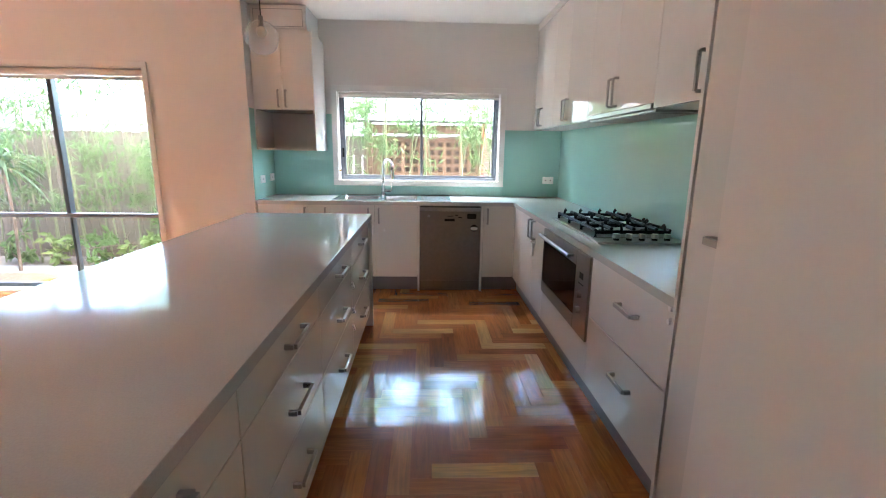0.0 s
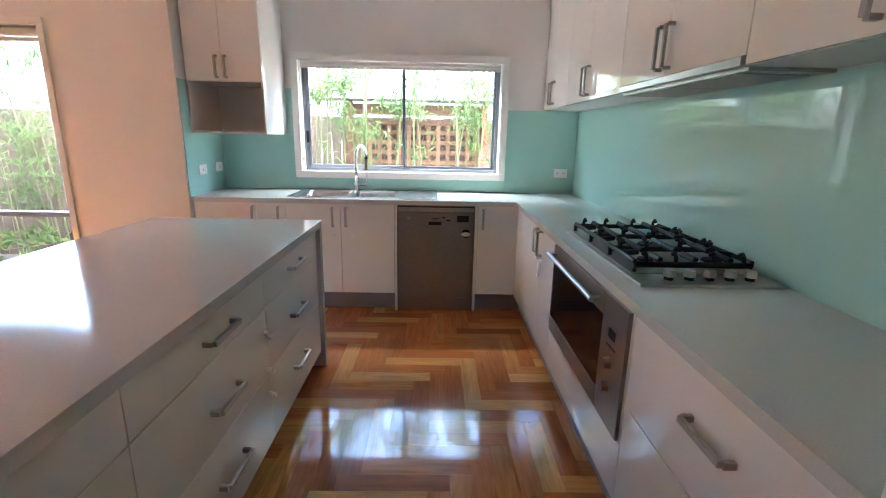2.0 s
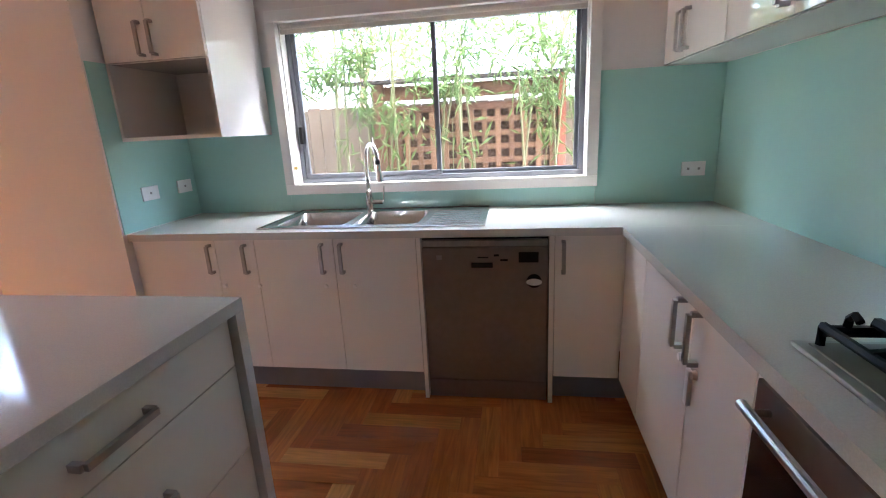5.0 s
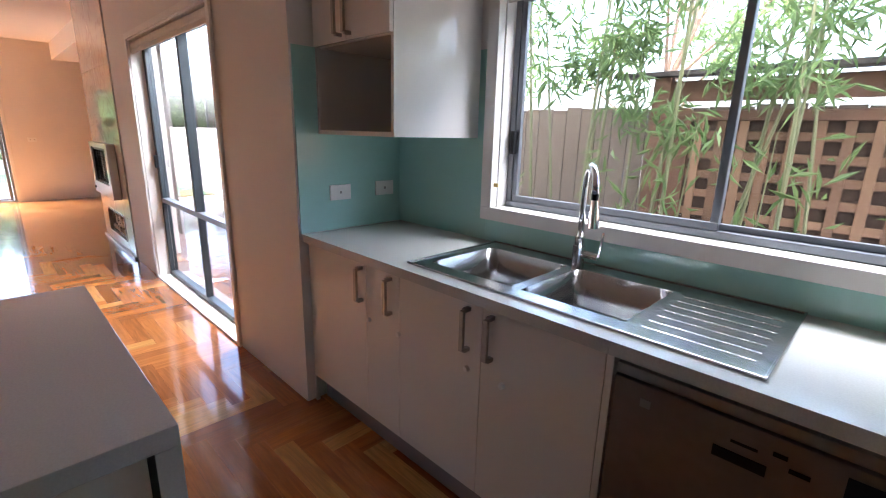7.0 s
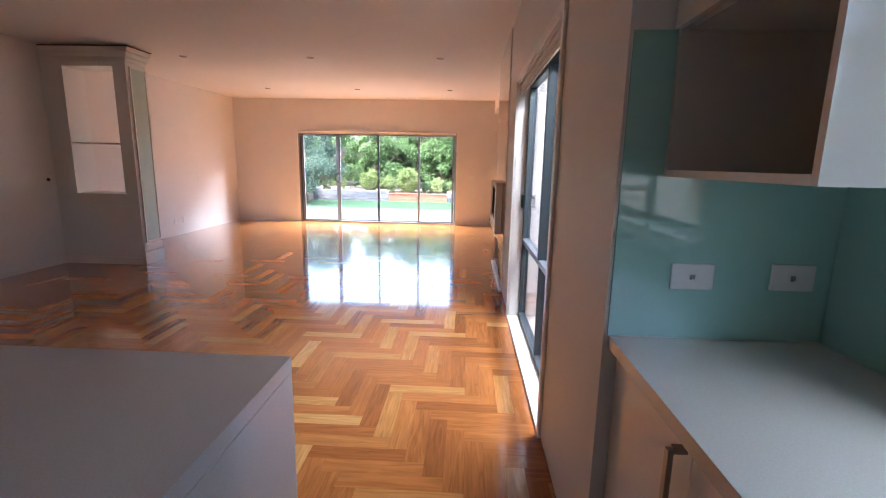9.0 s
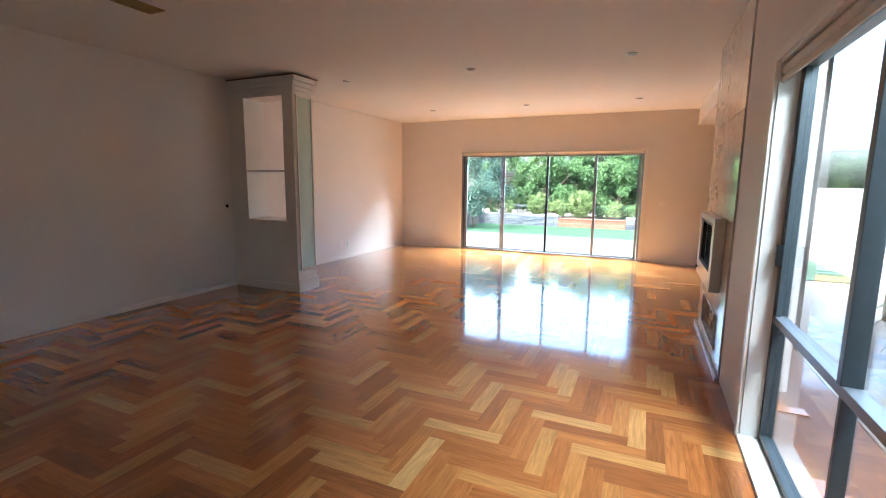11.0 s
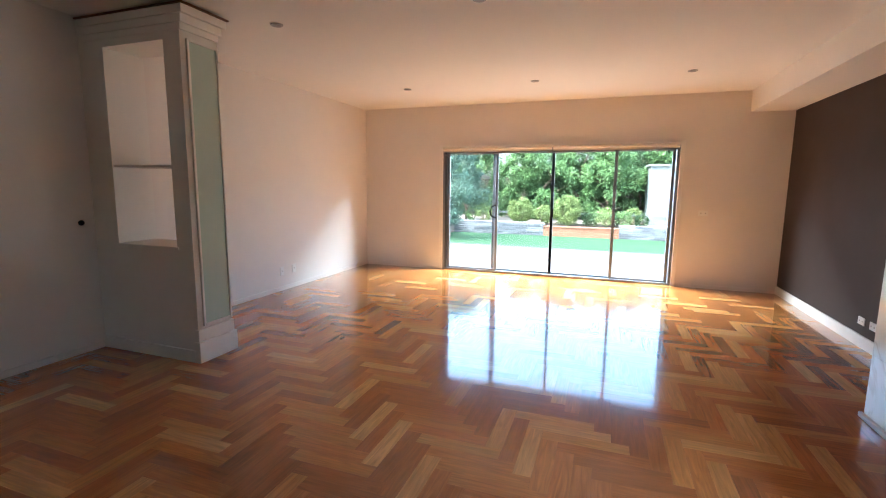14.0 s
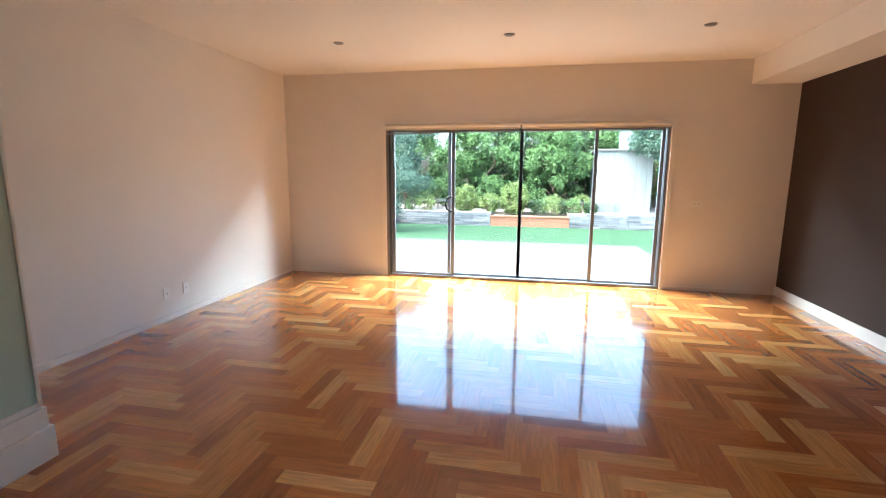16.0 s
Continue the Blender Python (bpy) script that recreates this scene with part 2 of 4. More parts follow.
def part(name, bm, material, parent, label="", smooth=False):
    """Links a bmesh given in world places as one mesh object under a thing or a part."""
    base = BASE[parent.name]
    bmesh.ops.translate(bm, vec=-base, verts=bm.verts)
    me = finish(bm, name, material)
    if smooth:
        me.shade_smooth()
    o = new(name, me)
    o.parent = parent
    BASE[o.name] = base
    if label:
        o["label"] = label
    return o


def whole(name, bm, material, label, category, group="", kind="", smooth=False):
    me = finish(bm, name, material)
    if smooth:
        me.shade_smooth()
    o = new(name, me)
    BASE[o.name] = Vector((0, 0, 0))
    return tagged(o, label, category, group, kind)


def setting(name, bm, material, label, category):
    return whole(name, bm, material, label, category, kind="structure")


def box(bm, x0, x1, y0, y1, z0, z1, bev=0.0):
    r = bmesh.ops.create_cube(bm, size=1.0)
    vs = r["verts"]
    for v in vs:
        v.co = Vector(((x0 + x1) / 2 + v.co.x * (x1 - x0), (y0 + y1) / 2 + v.co.y * (y1 - y0), (z0 + z1) / 2 + v.co.z * (z1 - z0)))
    if bev:
        es = list({e for v in vs for e in v.link_edges})
        bmesh.ops.bevel(bm, geom=es, offset=bev, segments=2, affect="EDGES", profile=0.6)
    return bm


def boxes(*rows, bev=0.0):
    bm = bmesh.new()
    for r in rows:
        box(bm, *r, bev=bev)
    return bm


def rod(bm, a, b, r0, r1=None, n=12):
    a, b = Vector(a), Vector(b)
    d = b - a
    m = Matrix.Translation((a + b) / 2) @ d.to_track_quat("Z", "Y").to_matrix().to_4x4()
    bmesh.ops.create_cone(bm, cap_ends=True, segments=n, radius1=r0, radius2=r0 if r1 is None else r1, depth=d.length, matrix=m)
    return bm


def tube(bm, pts, r, n=10, taper=1.0):
    """A round tube along points."""
    pts = [Vector(p) for p in pts]
    rings = []
    up = Vector((0, 0, 1))
    for i, p in enumerate(pts):
        d = (pts[min(i + 1, len(pts) - 1)] - pts[max(i - 1, 0)]).normalized()
        side = d.cross(up)
        if side.length < 1e-3:
            side = d.cross(Vector((0, 1, 0)))
        side.normalize()
        u = side.cross(d)
        rr = r * (1 + (taper - 1) * i / max(1, len(pts) - 1))
        rings.append([bm.verts.new(p + rr * (math.cos(2 * math.pi * k / n) * side + math.sin(2 * math.pi * k / n) * u)) for k in range(n)])
    for a, b in zip(rings, rings[1:]):
        for k in range(n):
            bm.faces.new((a[k], a[(k + 1) % n], b[(k + 1) % n], b[k]))
    bm.faces.new(rings[0])
    bm.faces.new(rings[-1][::-1])
    return bm


def handle(parent, a, b, out, w=0.017, off=0.034):
    """A square bow handle from a to b on a face whose outward direction is out."""
    a, b, out = Vector(a), Vector(b), Vector(out)
    d = (b - a).normalized()
    s = out.cross(d) * w * 0.5
    bm = bmesh.new()

    def bar(p, q, t):
        lo = [min(p[i], q[i]) - abs(t[i]) for i in range(3)]
        hi = [max(p[i], q[i]) + abs(t[i]) for i in range(3)]
        box(bm, lo[0], hi[0], lo[1], hi[1], lo[2], hi[2], bev=0.0015)
    bar(a + out * off, b + out * off, s + out * 0.006 + d * 0.0001)
    bar(a, a + out * (off - 0.005), s + d * 0.007)
    bar(b, b + out * (off - 0.005), s + d * 0.007)
    return part("handle", bm, STEEL, parent, "brushed steel bow handle")


def lock(parent, p, out, r=0.011):
    bm = bmesh.new()
    rod(bm, p, Vector(p) + Vector(out) * 0.012, r, r * 0.8)
    return part("child_lock", bm, PLASTIC, parent, "white plastic child lock")


# ---- structure ----
W, E_, N_, S_ = -10.4, 1.68, 4.41, -1.9
H, HK = 2.73, 2.65
setting("floor", boxes((W - 0.1, E_ + 0.1, S_ - 0.1, 4.5, -0.12, -0.008)), JOINT, "dark bed under the herringbone timber floor", "floor")
floor_ob = bpy.data.objects["floor"]
setting("ceiling", boxes((W - 0.2, -1.4, S_ - 0.2, 4.6, H, H + 0.2), (-1.4, 1.9, S_ - 0.2, 4.6, HK, H + 0.2)), CEIL, "smooth off-white painted ceiling", "ceiling")
setting("wall_north", boxes((-1.385, -0.70, N_, 4.56, -0.1, HK), (1.01, E_ + 0.15, N_, 4.56, -0.1, HK), (-0.70, 1.01, N_, 4.56, -0.1, 1.05), (-0.70, 1.01, N_, 4.56, 1.985, HK)), WALL, "cream painted wall round the kitchen window", "wall")
setting("wall_east", boxes((E_, E_ + 0.15, 0.22, N_, -0.1, HK)), WALL, "cream painted wall behind the cooktop", "wall")
setting("wall_east_return", boxes((0.765, 1.83, S_, 0.24, -0.1, HK)), WALL, "plain cream wall beside the tall cabinet", "wall")
setting("wall_side", boxes((-2.275, -1.385, 3.79, 3.94, -0.1, H), (-1.535, -1.385, 3.94, N_ + 0.15, -0.1, H), (-4.155, -2.275, 3.79, 3.94, 2.07, H), (-4.96, -4.155, 3.79, 3.94, -0.1, H)), WALL, "cream painted wall round the tall side window", "wall")
setting("wall_south", boxes((W - 0.15, 1.83, S_ - 0.15, S_, -0.1, H)), WALL, "long plain cream painted wall", "wall")
setting("wall_west", boxes((W - 0.15, W, S_, -0.44, -0.1, H), (W - 0.15, W, 3.12, 4.44, -0.1, H), (W - 0.15, W, -0.44, 3.12, 2.04, H)), WALL, "cream painted wall round the sliding doors", "wall")
setting("wall_brown", boxes((W - 0.15, -6.3, 4.44, 4.59, -0.1, H)), BROWN, "dark chocolate brown painted feature wall", "wall")
setting("bulkhead", boxes((W, -6.53, 3.93, 4.437, 2.45, H - 0.003)), CEIL, "low cream bulkhead above the brown wall", "bulkhead")
setting("baseboard", boxes((W + 0.003, -6.54, 4.42, 4.438, 0, 0.11), bev=0.003), TRIM, "white skirting board under the brown wall", "skirting")
setting("baseboard_south", boxes((W + 0.003, -6.1, S_ + 0.002, S_ + 0.014, 0, 0.055), (-5.7, 0.7, S_ + 0.002, S_ + 0.014, 0, 0.055), bev=0.002), WALL, "low cream skirting along the plain wall", "skirting")
setting("baseboard_west", boxes((W + 0.002, W + 0.014, S_ + 0.02, -0.52, 0, 0.05), (W + 0.002, W + 0.014, 3.2, 4.41, 0, 0.05), bev=0.002), WALL, "low cream skirting beside the sliding doors", "skirting")

# unseen overhang, added to keep part of the sky off fence and gravel
setting("eaves", boxes((-6.3, 2.4, 4.57, 5.25, 2.98, 3.08), (-6.3, 2.4, 5.20, 5.25, 2.9, 2.98)), TRIM, "unseen overhang added to shade the side passage", "eaves")

# chimney breast with marble tile face
chim = thing("fireplace_wall", (-5.75, 3.9, 0), "polished white marble tiled chimney breast", "chimney breast", kind="structure")
part("core", boxes((-6.53, -4.962, 3.80, 4.20, 0.0, 0.14), (-6.53, -4.962, 3.80, 4.20, 0.41, H - 0.003), (-6.53, -6.14, 3.80, 4.20, 0.14, 0.41), (-5.30, -4.962, 3.80, 4.20, 0.14, 0.41), (-6.14, -5.30, 4.15, 4.20, 0.14, 0.41), (-6.53, -6.3, 4.20, 4.437, 0.0, H - 0.003)), WALL, chim)
for z0, z1 in ((0.412, 1.17), (1.173, 1.95), (1.953, H - 0.004)):
    for x0, x1 in ((-6.535, -5.752), (-5.749, -4.966)):
        part("tile", boxes((x0, x1, 3.778, 3.799, z0, z1), bev=0.0015), MARBLE, chim)
part("tile", boxes((-6.535, -6.142, 3.778, 3.799, 0.0, 0.41), bev=0.0015), MARBLE, chim)
part("tile", boxes((-5.298, -4.966, 3.778, 3.799, 0.0, 0.41), bev=0.0015), MARBLE, chim)
part("tile", boxes((-6.139, -5.301, 3.778, 3.799, 0.0, 0.138), bev=0.0015), MARBLE, chim)
part("plinth_strip", boxes((-6.55, -4.95, 3.755, 3.777, 0, 0.03), bev=0.004), SKIRT_GREY, chim, "pale metal strip at the floor")
part("niche_frame", boxes((-6.15, -5.29, 3.768, 3.777, 0.405, 0.415), (-6.15, -5.29, 3.768, 3.777, 0.133, 0.143), (-6.15, -6.138, 3.768, 3.777, 0.143, 0.405), (-5.302, -5.29, 3.768, 3.777, 0.143, 0.405)), STEEL, chim, "thin metal frame round the log niche")
part("niche_back", boxes((-6.139, -5.301, 4.1, 4.148, 0.141, 0.409)), BLACK, chim)
rl = random.Random(4)
for i in range(13):
    for k in range(4):
        r = 0.026 + 0.014 * rl.random()
        x, z = -6.10 + i * 0.064 + 0.01 * rl.random() + 0.03 * (k % 2), 0.178 + k * 0.064 + 0.008 * rl.random()
        if x + r > -5.305 or z + r > 0.408:
            continue
        bm = bmesh.new()
        y0 = 3.80 + 0.03 * rl.random()
        rod(bm, (x, y0, z), (x, 4.08, z), r, r, 9)
        whole("log", bm, LOG, "sawn firewood log stacked in the niche", "log", "stacked logs")
heater = thing("gas_fire", (-5.75, 3.74, 0.6), "white enamelled wall fire with a barred glass front", "fireplace")
part("outer_frame", boxes((-6.25, -6.13, 3.70, 3.776, 0.60, 1.18), (-5.37, -5.25, 3.70, 3.776, 0.60, 1.18), (-6.13, -5.37, 3.70, 3.776, 1.13, 1.18), (-6.13, -5.37, 3.70, 3.776, 0.60, 0.74), bev=0.005), FIREWHITE, heater)
part("inner_frame", boxes((-6.128, -6.10, 3.715, 3.74, 0.742, 1.128), (-5.40, -5.372, 3.715, 3.74, 0.742, 1.128), (-6.10, -5.40, 3.715, 3.74, 1.10, 1.128), (-6.10, -5.40, 3.715, 3.74, 0.742, 0.76)), BLACK, heater)
part("glass_front", boxes((-6.10, -5.40, 3.745, 3.765, 0.76, 1.10)), FIREGL, heater, "black mirror-like fire glass")
for k in range(11):
    part("bar", rod(bmesh.new(), (-6.10, 3.725, 0.785 + k * 0.029), (-5.40, 3.725, 0.785 + k * 0.029), 0.0022, n=6), BLACK, heater)
for x in (-5.93, -5.57):
    part("upright", rod(bmesh.new(), (x, 3.72, 0.76), (x, 3.72, 1.10), 0.004, n=6), BLACK, heater)
part("knob", rod(bmesh.new(), (-6.18, 3.70, 0.66), (-6.18, 3.685, 0.66), 0.012), BLACK, heater)

# display column with a see-through niche
col = thing("display_column", (-5.89, -1.3, 0), "white painted column with open niche and green glass panel", "column", kind="structure")
part("shaft", boxes((-6.06, -5.72, S_, -1.63, 0, H - 0.02), (-6.06, -5.72, -0.985, -0.82, 0, H - 0.02), (-6.06, -5.72, -1.63, -0.985, 0, 0.925), (-6.06, -5.72, -1.63, -0.985, 2.475, H - 0.02)), TRIM, col)
part("shelf", boxes((-6.05, -5.73, -1.628, -0.987, 1.545, 1.563)), TRIM, col)
part("niche_sill", boxes((-6.07, -5.71, -1.65, -0.965, 0.905, 0.924), bev=0.003), TRIM, col)
part("base_moulding", boxes((-6.09, -5.70, -0.845, -0.79, 0, 0.17), (-6.075, -5.71, -0.845, -0.805, 0.17, 0.27), (-5.717, -5.70, S_ + 0.01, -0.846, 0, 0.10), bev=0.006), TRIM, col)
bm = bmesh.new()
for k, (z0, z1, o) in enumerate(((2.53, 2.58, 0.012), (2.58, 2.64, 0.03), (2.64, 2.70, 0.055))):
    box(bm, -6.06 - o, -5.72 + o * 0.4, S_ + 0.01, -0.82 + o, z0, z1, bev=0.006)
part("cornice", bm, TRIM, col)
# the gap's shadow is a dark-coloured slab between cornice and ceiling
part("painted_shadow_gap", boxes((-6.13, -5.69, S_ + 0.01, -0.75, 2.702, 2.712)), JOINT, col, "dark strip standing in for the shadow under the ceiling")
part("panel_frame", boxes((-6.055, -6.035, -0.818, -0.80, 0.29, 2.48), (-5.785, -5.765, -0.818, -0.80, 0.29, 2.48), (-6.035, -5.785, -0.818, -0.80, 2.46, 2.48), (-6.035, -5.785, -0.818, -0.80, 0.29, 0.31), bev=0.004), TRIM, col)
part("glass_panel", boxes((-6.035, -5.785, -0.818, -0.808, 0.31, 2.46)), GREENP, col, "pale green frosted glass panel")
bm = bmesh.new()
rod(bm, (-5.61, S_ + 0.001, 1.09), (-5.61, S_ + 0.012, 1.09), 0.022)
whole("cable_outlet", bm, BLACK, "small round black outlet on the plain wall", "outlet")


# ---- windows and doors ----
def rim(x0, x1, y0, y1, z0, z1, t, axis, bottom=True, bev=0.003):
    """A rectangular frame of width t, in a plane across x or y."""
    bm = bmesh.new()
    lo = z0 + (t if bottom else 0)
    if axis == "y":
        box(bm, x0, x0 + t, y0, y1, lo, z1 - t, bev), box(bm, x1 - t, x1, y0, y1, lo, z1 - t, bev)
        box(bm, x0, x1, y0, y1, z1 - t, z1, bev)
        if bottom:
            box(bm, x0, x1, y0, y1, z0, z0 + t, bev)
    else:
        box(bm, x0, x1, y0, y0 + t, lo, z1 - t, bev), box(bm, x0, x1, y1 - t, y1, lo, z1 - t, bev)
        box(bm, x0, x1, y0, y1, z1 - t, z1, bev)
        if bottom:
            box(bm, x0, x1, y0, y1, z0, z0 + t, bev)
    return bm


def pane(parent, *b):
    o = part("pane", boxes(b), GLASS, parent)
    o.visible_shadow = False
    return o


kw = thing("window_1", (0.16, 4.43, 1.05), "grey aluminium sliding window over the sink", "window", kind="structure")
part("architrave", rim(-0.752, 1.06, 4.365, 4.4085, 1.006, 2.022, 0.058, "y"), TRIM, kw, "white painted architrave")
part("reveal", rim(-0.70, 1.01, 4.41, 4.50, 1.05, 1.985, 0.012, "y", bev=0), TRIM, kw)
part("window_frame", rim(-0.688, 0.998, 4.47, 4.53, 1.062, 1.973, 0.028, "y"), ALU, kw)
part("sash", rim(-0.66, 0.19, 4.475, 4.495, 1.09, 1.945, 0.026, "y"), ALU, kw)
part("sash", rim(0.165, 0.97, 4.50, 4.52, 1.09, 1.945, 0.022, "y"), ALU, kw)
pane(kw, -0.634, 0.164, 4.483, 4.487, 1.116, 1.919)
pane(kw, 0.187, 0.948, 4.508, 4.512, 1.112, 1.923)
part("latch", boxes((-0.668, -0.648, 4.452, 4.474, 1.30, 1.40), bev=0.004), BLACK, kw, "black sash latch")
blind = thing("roller_blind", (0.16, 4.40, 1.95), "rolled-up cream roller blind over the kitchen window", "blind")
bm = bmesh.new()
rod(bm, (-0.68, 4.43, 1.955), (0.99, 4.43, 1.955), 0.026, n=16)
part("roll", bm, BLIND, blind, smooth=False)
part("bottom_rail", boxes((-0.68, 0.99, 4.40, 4.412, 1.905, 1.93), bev=0.003), BLIND, blind)
bm = bmesh.new()
for k in range(44):
    bmesh.ops.create_icosphere(bm, subdivisions=1, radius=0.0026, matrix=Matrix.Translation((-0.683, 4.40, 1.10 + k * 0.019)))
part("chain", bm, PLASTIC, blind, "beaded white pull chain")
part("chain_clip", boxes((-0.70, -0.672, 4.384, 4.391, 1.155, 1.172), bev=0.002), YELLOW, blind, "yellowed chain clip")

sw = thing("window_2", (-3.2, 3.87, 0), "full-height dark aluminium side window with transom", "window", kind="structure")
part("architrave", rim(-4.195, -2.235, 3.772, 3.789, 0.0, 2.11, 0.045, "y", bottom=False), TRIM, sw, "cream painted architrave")
part("reveal", boxes((-4.155, -4.14, 3.79, 3.93, 0.02, 2.07), (-2.29, -2.275, 3.79, 3.93, 0.02, 2.07), (-4.14, -2.29, 3.79, 3.93, 2.055, 2.07)), TRIM, sw)
part("window_sill", boxes((-4.155, -2.275, 3.775, 3.93, -0.01, 0.02), bev=0.003), TRIM, sw)
part("window_frame", rim(-4.14, -2.29, 3.88, 3.94, 0.02, 2.055, 0.04, "y"), DARKALU, sw)
part("transom", boxes((-4.10, -2.33, 3.875, 3.935, 0.71, 0.75), bev=0.003), ALU, sw)
part("mullion", boxes((-3.185, -3.145, 3.87, 3.935, 0.75, 2.015), bev=0.003), DARKALU, sw)
part("mullion", boxes((-3.175, -3.150, 3.88, 3.93, 0.06, 0.71), bev=0.003), DARKALU, sw)
part("sash_stile", boxes((-4.10, -4.065, 3.878, 3.90, 0.75, 2.015), bev=0.003), DARKALU, sw)
for x0, x1 in ((-4.10, -3.175), (-3.15, -2.33)):
    pane(sw, x0, x1, 3.908, 3.912, 0.06, 0.71)
    pane(sw, x0, x1, 3.908, 3.912, 0.75, 2.015)
part("latch", boxes((-4.085, -4.06, 3.85, 3.877, 1.02, 1.13), bev=0.004), BLACK, sw, "black sash latch")
blind2 = thing("roller_blind", (-3.2, 3.83, 2.0), "rolled-up cream roller blind over the side window", "blind")
bm = bmesh.new()
rod(bm, (-4.135, 3.825, 2.02), (-2.295, 3.825, 2.02), 0.03, n=16)
part("roll", bm, BLIND, blind2)
part("bottom_rail", boxes((-4.135, -2.295, 3.80, 3.812, 1.955, 1.985), bev=0.003), BLIND, blind2)
bm = bmesh.new()
for k in range(60):
    bmesh.ops.create_icosphere(bm, subdivisions=1, radius=0.003, matrix=Matrix.Translation((-2.305, 3.80, 0.85 + k * 0.018)))
part("chain", bm, PLASTIC, blind2, "beaded white pull chain")

sd = thing("door_1", (-10.45, 1.35, 0), "four-panel grey aluminium sliding glass door", "sliding door", kind="structure")
part("architrave", rim(W + 0.002, W + 0.02, -0.50, 3.175, 0.0, 2.09, 0.05, "x", bottom=False), TRIM, sd, "white painted architrave")
part("door_frame", rim(W - 0.13, W - 0.002, -0.44, 3.12, 0.0, 2.04, 0.035, "x"), ALU, sd)
part("track", boxes((W - 0.12, W - 0.004, -0.40, 3.08, 0.003, 0.02)), DARKALU, sd)
for y0, y1, xx in ((-0.37, 0.50, W - 0.045), (0.40, 1.385, W - 0.095), (1.34, 2.305, W - 0.095), (2.26, 3.075, W - 0.06)):
    s = part("door_panel", rim(xx - 0.018, xx + 0.018, y0, y1, 0.022, 2.0, 0.042, "x"), ALU, sd)
    pane(s, xx - 0.003, xx + 0.003, y0 + 0.042, y1 - 0.042, 0.064, 1.958)
part("door_frame_inner", boxes((W - 0.05, W - 0.003, -0.405, -0.375, 0.02, 2.0)), DARKALU, sd)
part("handle", tube(bmesh.new(), [(W - 0.022, 0.475, 0.92), (W + 0.012, 0.45, 0.925), (W + 0.02, 0.405, 0.95), (W + 0.022, 0.385, 1.02), (W + 0.02, 0.405, 1.09), (W + 0.012, 0.45, 1.115), (W - 0.022, 0.475, 1.12)], 0.013, 8), BLACK, sd, "black curved pull handle")
part("latch", boxes((W - 0.074, W - 0.055, 1.37, 1.39, 0.95, 1.09), bev=0.003), BLACK, sd)
for y0, y1, z0, z1 in ((-0.43, 1.34, 1.965, 1.99), (1.36, 3.11, 1.995, 1.99)):
    b3 = thing("roller_blind", (W + 0.03, (y0 + y1) / 2, 2.0), "rolled-up cream roller blind over the sliding doors", "blind", "sliding door blinds")
    part("roll", rod(bmesh.new(), (W + 0.035, y0, 2.035), (W + 0.035, y1, 2.035), 0.027, n=16), BLIND, b3)
    part("fabric", boxes((W + 0.012, W + 0.015, y0, y1, z1 - 0.01, 2.03)), BLIND, b3)
    bm = bmesh.new()
    rod(bm, (W + 0.014, y0, z0 - 0.035), (W + 0.014, y1, z1 - 0.012), 0.009, n=8)
    part("bottom_rail", bm, ALU, b3)


# ---- kitchen ----
def cabinet(label, x0, x1, y0, y1, z0, z1, carcass=CABIN, name="base_cabinet", group=""):
    c = thing(name, ((x0 + x1) / 2, (y0 + y1) / 2, z0), label, "cabinet", group)
    part("body", boxes((x0 + 0.001, x1 - 0.001, y0, y1, z0, z1)), carcass, c)
    return c


FY = 3.83
G = 0.0015
for x0, x1, hx, lab in ((-1.37, -0.905, (-0.93,), "gloss white cupboard beside the wall end"), (-0.905, -0.686, (-0.735,), "narrow gloss white cupboard beside the sink unit"), (-0.686, 0.147, (-0.325, -0.225), "gloss white double-door cupboard under the sink"), (0.792, 1.098, (0.83,), "narrow gloss white cupboard beside the dishwasher")):
    c = cabinet(lab, x0, x1, FY + 0.02, N_ - 0.012, 0.145, 0.62 if len(hx) > 1 else 0.862, group="sink wall cupboards")
    xs = [x0, -0.268, x1] if len(hx) > 1 else [x0, x1]
    for a, b, h in zip(xs, xs[1:], hx):
        d = part("door", boxes((a + G, b - G, FY, FY + 0.018, 0.148, 0.86), bev=0.0015), CAB, c)
        handle(d, (h, FY, 0.69), (h, FY, 0.832), (0, -1, 0))
        if x0 < 0.5:
            lock(d, (h + (0.05 if h != -0.325 else 0.0), FY, 0.615), (0, -1, 0))
for x0, x1 in ((0.148, 0.168), (0.768, 0.790)):
    whole("end_panel", boxes((x0, x1, FY - 0.002, N_ - 0.012, 0.0, 0.862), bev=0.001), CAB, "thin gloss white panel beside the dishwasher", "panel", "dishwasher panels")
whole("kickboard", boxes((-1.37, 0.147, 3.895, 3.91, 0.0, 0.144), (0.791, 1.15, 3.895, 3.91, 0.0, 0.144)), KICK, "grey kickboard under the sink wall cupboards", "kickboard")
dw = thing("dishwasher", (0.468, 4.1, 0), "dark stainless steel freestanding dishwasher under the bench", "dishwasher")
part("body", boxes((0.172, 0.764, FY + 0.035, N_ - 0.02, 0.012, 0.845)), BLACK, dw)
part("door", boxes((0.175, 0.762, FY - 0.005, FY + 0.033, 0.115, 0.808), bev=0.004), DARKSTEEL, dw)
part("top_strip", boxes((0.175, 0.762, FY + 0.002, FY + 0.033, 0.812, 0.84), bev=0.002), STEEL, dw)
part("plinth", boxes((0.175, 0.762, FY + 0.002, FY + 0.034, 0.012, 0.11), bev=0.002), DARKSTEEL, dw)
part("display", boxes((0.63, 0.72, FY - 0.007, FY - 0.0052, 0.735, 0.785)), BLACK, dw, "black display window")
